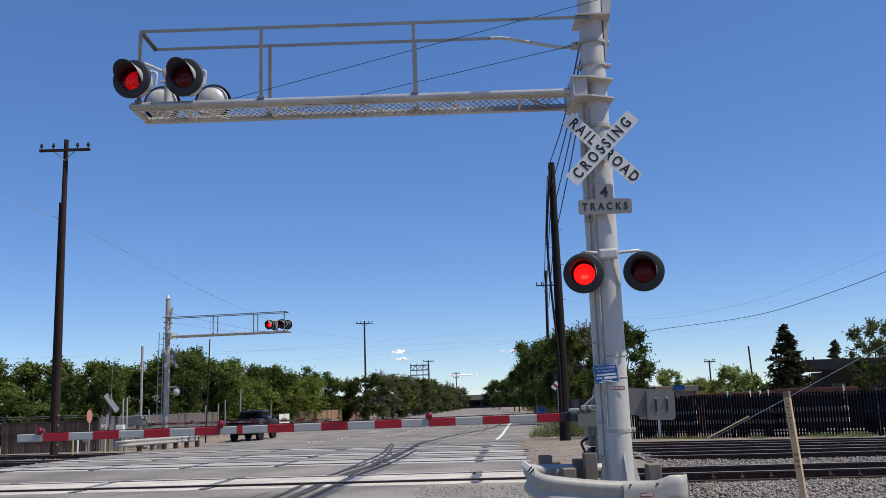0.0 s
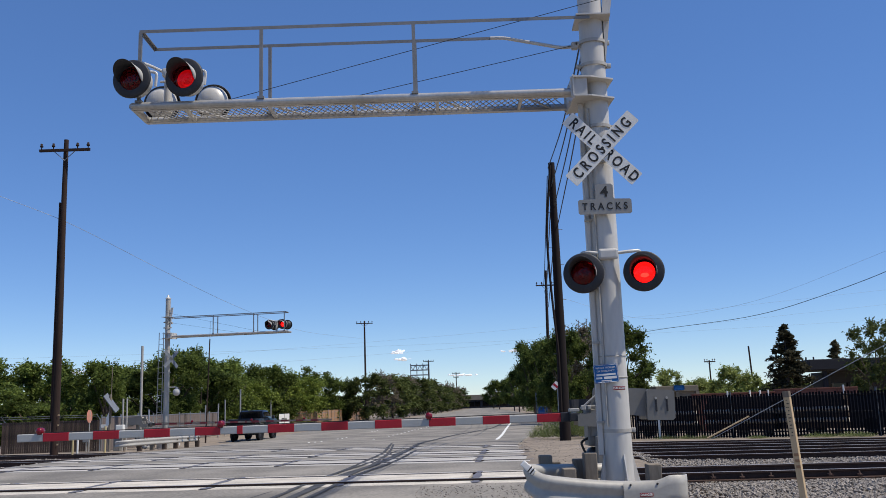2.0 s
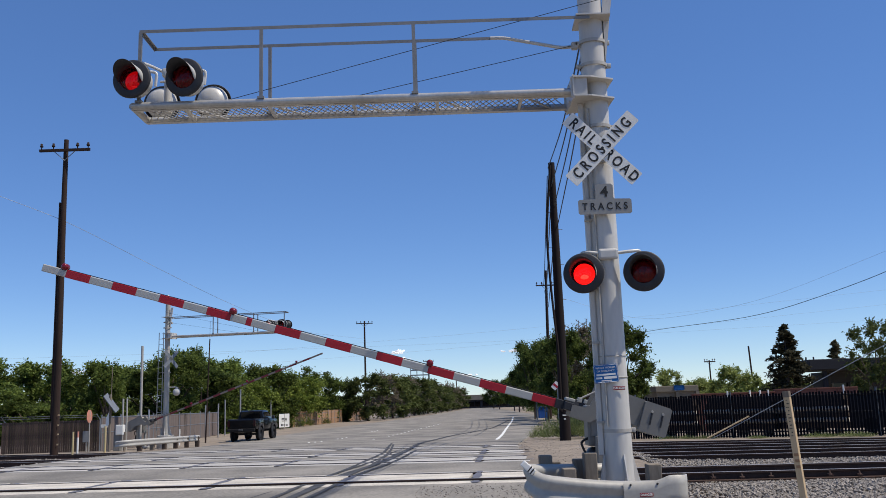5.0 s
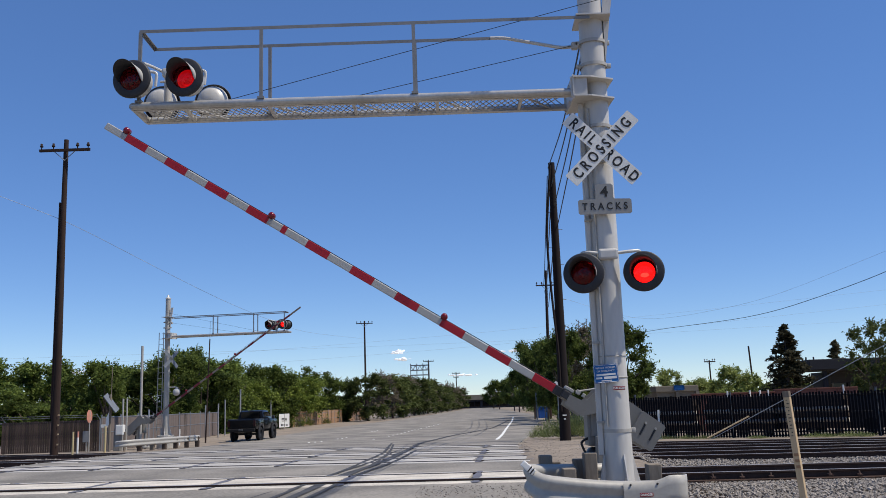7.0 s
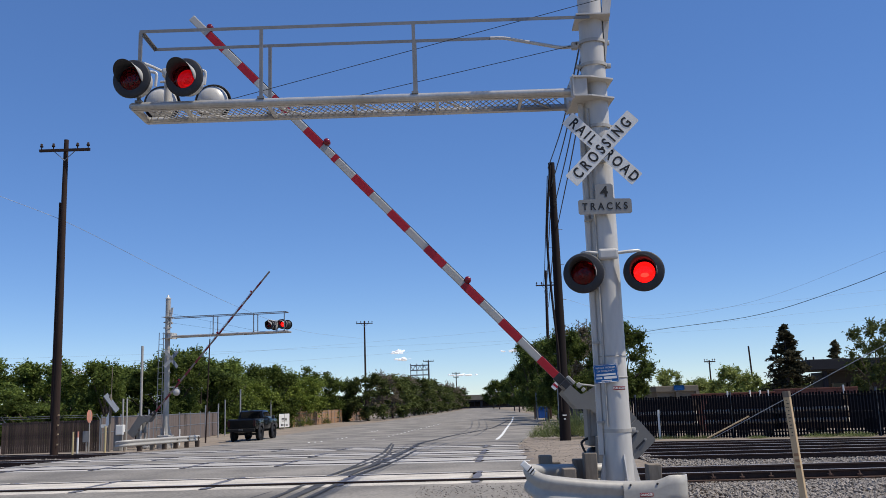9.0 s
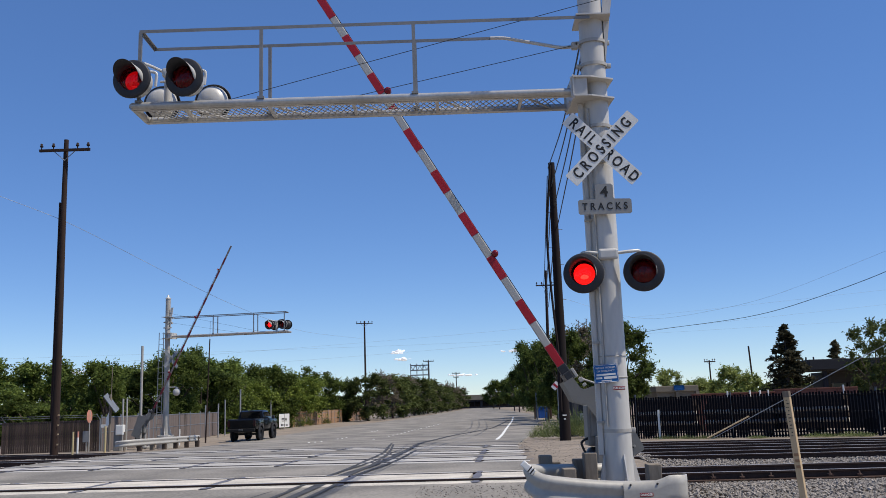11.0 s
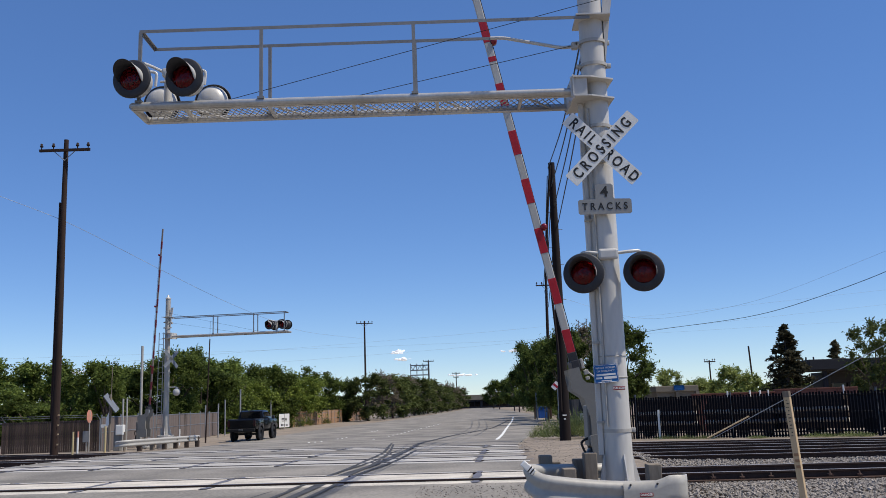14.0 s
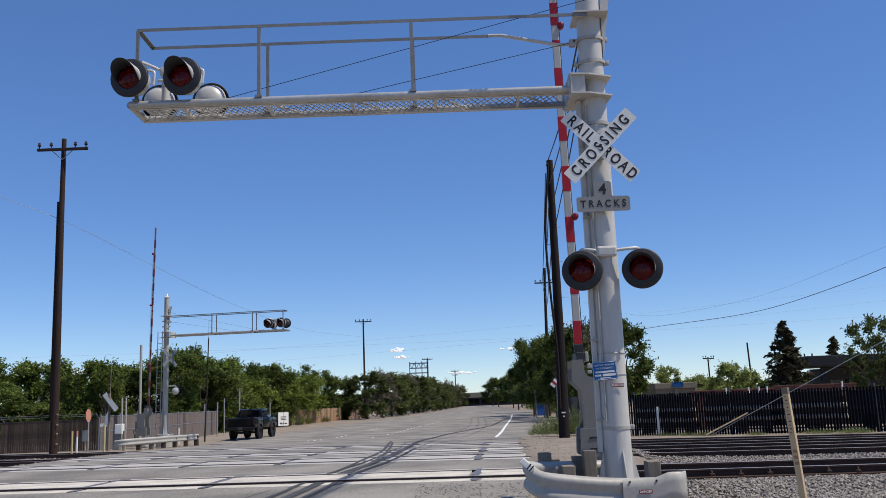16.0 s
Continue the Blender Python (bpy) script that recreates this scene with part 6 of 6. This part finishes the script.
for sx2, sy2, sl in ((8.9, 37.1, 2.5), (11.3, 35.15, 2.6), (13.5, 33.65, 2.3)):
    tie_stack(sx2, sy2, -39 if sx2 < 12 else -32, sl, [(0.22, 1), (0.62, 1), (1.02, 2)])
# made-up trailer shape that darkens one stretch of the slatted fence
shed = thing("dark_trailer", "dark trailer shape added to fill a dark stretch behind the fence", "trailer", (14.9, 34.2, gz(33)))
shed.rotation_euler = (0, 0, radians(-32))
part("body", box(bmesh.new(), (0, 0, 0.78), (5.2, 1.2, 1.2), bevel=0.05), M_BLACK, shed)
part("cover", box(bmesh.new(), (0, 0, 1.40), (5.3, 1.3, 0.06), bevel=0.02), M_BLACK, shed)
for x in (-1.0, 1.0):
    part("wheel", cyl(bmesh.new(), (x, -0.62, 0.28), (x, 0.62, 0.28), 0.28, seg=16), M_TYRE, shed)

# ---- buildings and the far distance ----


def building(at, size, wall, roof, lab, fascia=0.7, over=0.8, bays=4, name="building"):
    th = thing(name, lab, "building", at, "buildings")
    sx_, sy_, h = size
    part("wall", box(bmesh.new(), (0, 0, h / 2 - 0.3), (sx_, sy_, h + 0.6)), wall, th)
    part("roof", box(bmesh.new(), (0, -over / 2, h + fascia / 2), (sx_ + over, sy_ + over, fascia), bevel=0.04), roof, th)
    for i in range(bays):
        x = -sx_ / 2 + sx_ * (i + 0.5) / bays
        win = part("window", box(bmesh.new(), (x, -sy_ / 2 - 0.02, h * 0.5), (sx_ / bays * 0.8, 0.06, h * 0.62)), M_DARKGLASS, th, "dark window")
        part("frame", box(bmesh.new(), (x, -sy_ / 2 - 0.06, h * 0.5), (0.08, 0.05, h * 0.62)), wall, win)
        part("pilaster", box(bmesh.new(), (x + sx_ / bays / 2, -sy_ / 2 - 0.12, h / 2), (0.3, 0.24, h)), wall, th)
    return th


def canopied_building(at):
    """A low dark building whose flat roof runs out over an open porch on columns."""
    th = thing("building", "low dark flat roofed building with an open porch on columns", "building", at, "buildings")
    part("wall", box(bmesh.new(), (9.6, 3.4, 1.5), (14.2, 3.8, 3.9)), M_WALLGREY, th)
    rf = part("roof", box(bmesh.new(), (8.4, 1.0, 3.98), (17.6, 5.6, 0.86), bevel=0.05), M_ROOFDARK, th, "deep dark fascia of the flat roof")
    part("soffit", box(bmesh.new(), (8.4, 1.0, 3.52), (17.0, 5.0, 0.05)), M_WALLGREY, rf)
    for x in (0.9, 1.55):
        part("vent", cyl(bmesh.new(), (x, 2.0, 4.4), (x, 2.0, 4.75), 0.07, seg=8), M_ROOFDARK, rf)
    for x in (1.05, 5.2, 9.4, 13.6):
        part("column", box(bmesh.new(), (x, -1.1, 1.6), (0.34, 0.34, 3.85), bevel=0.03), M_ROOFDARK, th)
    for i in range(5):
        x = 3.4 + 1.55 * i
        win = part("window", box(bmesh.new(), (x, 1.47, 1.5), (1.2, 0.08, 1.9)), M_DARKGLASS, th, "dark window")
        part("frame", box(bmesh.new(), (x - 0.68, 1.42, 1.5), (0.16, 0.10, 2.0)), M_TANWALL, win)
    return th


canopied_building((29.9, 75.0, gz(74)))
building((19.4, 79, gz(79)), (3.4, 5, 2.2), M_TANWALL, M_TANWALL, "small tan building with a ribbed parapet and blue sign", 0.5, 0.2, 2)
tb = bpy.data.objects["building.001"]
part("blue_sign", box(bmesh.new(), (0.15, -2.75, 2.52), (0.9, 0.06, 0.42), bevel=0.1), M_BLUE, tb, "blue sign panel with plain shapes")
for i in range(16):
    part("parapet_rib", box(bmesh.new(), (-1.72 + 0.23 * i, -2.66, 2.42), (0.08, 0.06, 0.44)), M_TANWALL, tb)
bw = thing("brick_wall", "low red brick wall seen over the black fence", "wall", (15.4, 44.5, gz(44.5)))
for i in range(8):
    tall = 1.76 if i < 4 else 1.86
    part("wall_panel", box(bmesh.new(), (-2.9 + 1.02 * i, 0, tall / 2), (1.0, 0.25, tall), bevel=0.01), M_BRICKRED, bw)
    part("coping", box(bmesh.new(), (-2.9 + 1.02 * i, 0, tall + 0.03), (1.01, 0.34, 0.06), bevel=0.008), M_BRICKRED, bw)
for x in (-1.7, -0.6, -0.1, 0.3, 4.0):
    part("pipe_stub", cyl(bmesh.new(), (x, -0.22, 1.5), (x, -0.22, 1.9 if x < 3 else 2.02), 0.045, seg=8), M_SIGN, bw, "pale pipe stub")
building((15.0, 300, gz(300)), (26, 20, 2.6), M_ROOFDARK, M_TANWALL, "distant tan building at the end of the road", 1.6, 0.5, 6)
building((20.0, 330, gz(330)), (9, 20, 5.2), M_WALLGREY, M_SIGN, "distant white roofed building beyond the road", 0.8, 0.5, 3)

sub = thing("substation_gantry", "distant dark steel substation frame above the trees", "steel frame", (-6.2, 205, gz(205)))
for x in (-2.1, -0.7, 0.7, 2.1):
    part("leg", box(bmesh.new(), (x, 0, 5.3), (0.18, 0.18, 11.4)), M_STEEL, sub)
for z in (8.4, 9.5, 10.6):
    part("beam", box(bmesh.new(), (0, 0, z), (4.4, 0.2, 0.25)), M_STEEL, sub)
for k in range(8):
    x = -2.1 + 0.525 * k
    part("brace", pipe(bmesh.new(), [(x, 0, 9.5 if k % 2 else 10.6), (x + 0.525, 0, 10.6 if k % 2 else 9.5)], 0.07, 4), M_STEEL, sub)
tw = thing("lattice_pylon", "distant steel lattice pylon behind the trees", "pylon", (40, 260, gz(260)))
for s in (-1, 1):
    part("leg", pipe(bmesh.new(), [(s * 2.0, 0, 0), (s * 1.1, 0, 24.4)], 0.12, 4), M_STEEL, tw)
for k in range(12):
    part("brace", pipe(bmesh.new(), [(-1.6, 0, 2 * k + 0.4), (1.5, 0, 2 * k + 2.2)], 0.07, 4), M_STEEL, tw)
    part("brace", pipe(bmesh.new(), [(1.6, 0, 2 * k + 0.4), (-1.5, 0, 2 * k + 2.2)], 0.07, 4), M_STEEL, tw)

for x, y in ((10.0, 96.0), (10.4, 99.5)):
    th = thing("wheeled_bin", "blue wheeled bin standing at the road edge", "bin", (x, y, gz(y)), "bins")
    part("body", box(bmesh.new(), (0, 0, 0.55), (0.95, 0.75, 1.1), bevel=0.05), M_BIN, th)
    part("lid", box(bmesh.new(), (0, -0.03, 1.14), (1.0, 0.82, 0.09), bevel=0.03), M_BIN, th)
tarp = thing("tarp_screen", "dark grey tarpaulin screen by the road shoulder", "screen", (6.35, 43.5, gz(43.5)))
bm = plate(bmesh.new(), [(-0.9 + 0.12 * i, 0.06 * math.sin(i * 1.1)) for i in range(15)] + [(0.78 - 0.12 * i, 0.06 * math.sin((14 - i) * 1.1) + 0.05) for i in range(15)], pose(0, 0, 0.85), 1.75)
part("cloth", bm, M_BLACK, tarp)
marker(6.1, 41.5, 1.05, 0.09, M_ALU, "short pale metal post in the weeds", "post")
ub = sign_board((5.55, 43.0), 0.34, 0.2, 1.62, M_SIGNGREY, "small pale plate on a thin post by the bush")
rodp = thing("leaning_pipe", "leaning white plastic pipe in the weeds", "pipe", (5.3, 41.8, gz(41.8)))
part("pipe", pipe(bmesh.new(), [(-0.1, 0, 0.15), (0.35, 0, 0.85), (0.25, 0, 1.4)], 0.022, 6), M_LATH, rodp, "", True)
for x, y, h in ((8.6, 88, 2.6), (9.4, 86, 2.0), (9.0, 84, 2.3)):
    marker(x, y, h, 0.07, M_STEEL, "dark roadside post under the trees", "post")
mail = thing("wall_sign", "pink and white striped board behind the pole", "sign", (5.75, 48.0, gz(48)))
part("board", plate(bmesh.new(), rounded(0.42, 0.30, 0.02, 2), pose(0, 0, 2.55) @ FACE @ pose(0, 0, 0, 0, 0, 48), 0.02), M_SIGN, mail)
part("stripe", box(bmesh.new(), (0, 0, 0.014), (0.12, 0.3, 0.006), pose(0, 0, 2.55) @ FACE @ pose(0, 0, 0, 0, 0, 48)), M_ARMRED, mail)
part("post", cyl(bmesh.new(), (0.1, 0.04, -0.2), (0.1, 0.04, 2.5), 0.03, seg=6), M_STEEL, mail)


def far_woods():
    """A low dark band of distant trees right round the horizon."""
    rng = random.Random(11)
    vs, fs = [], []
    for _ in range(9000):
        a = rng.uniform(-0.75, 0.75)
        r = rng.uniform(330, 430)
        x, y = r * math.sin(a), r * math.cos(a)
        if abs(x - 18) < 18:
            continue
        z = rng.random() * (5.0 + 2.5 * noise.noise(Vector((a * 30, 0, 0))))
        n = len(vs)
        s = rng.uniform(0.5, 1.3)
        vs += [(x - s, y, z), (x + s * 0.2, y + s, z - s * 0.4), (x + s, y, z + 0.2), (x, y - s * 0.2, z + s * 0.9)]
        fs.append((n, n + 1, n + 2, n + 3))
    me = bpy.data.meshes.new("far_woods")
    me.from_pydata(vs, [], fs)
    me.materials.append(M_LEAFDARK)
    tagged(new("far_woods", me), "distant dark green belt of trees", "trees", kind="stuff")


far_woods()


def clouds():
    rng = random.Random(5)
    for cx, cz, w, h, n in ((-82, 87, 11, 5, 10), (-74, 75, 14, 5, 10), (114, 83, 22, 6, 12), (26, 46, 30, 3, 8), (-625, 70, 40, 12, 14), (-706, 79, 16, 12, 10)):
        bm = bmesh.new()
        for _ in range(4 * n):
            bmesh.ops.create_icosphere(bm, subdivisions=2, radius=1.0, matrix=Matrix.Translation((cx + rng.gauss(0, w * 0.36), 1500 + rng.gauss(0, 10), cz + abs(rng.gauss(0, h * 0.34)))) @ Matrix.Diagonal((rng.uniform(1, 3.4), 3, rng.uniform(0.5, 1.7), 1)))
        ob = part("cloud", bm, M_CLOUD, None, "", True)
        tagged(ob, "small white fair weather cloud low in the sky", "cloud", "clouds", "structure")


clouds()

motions()
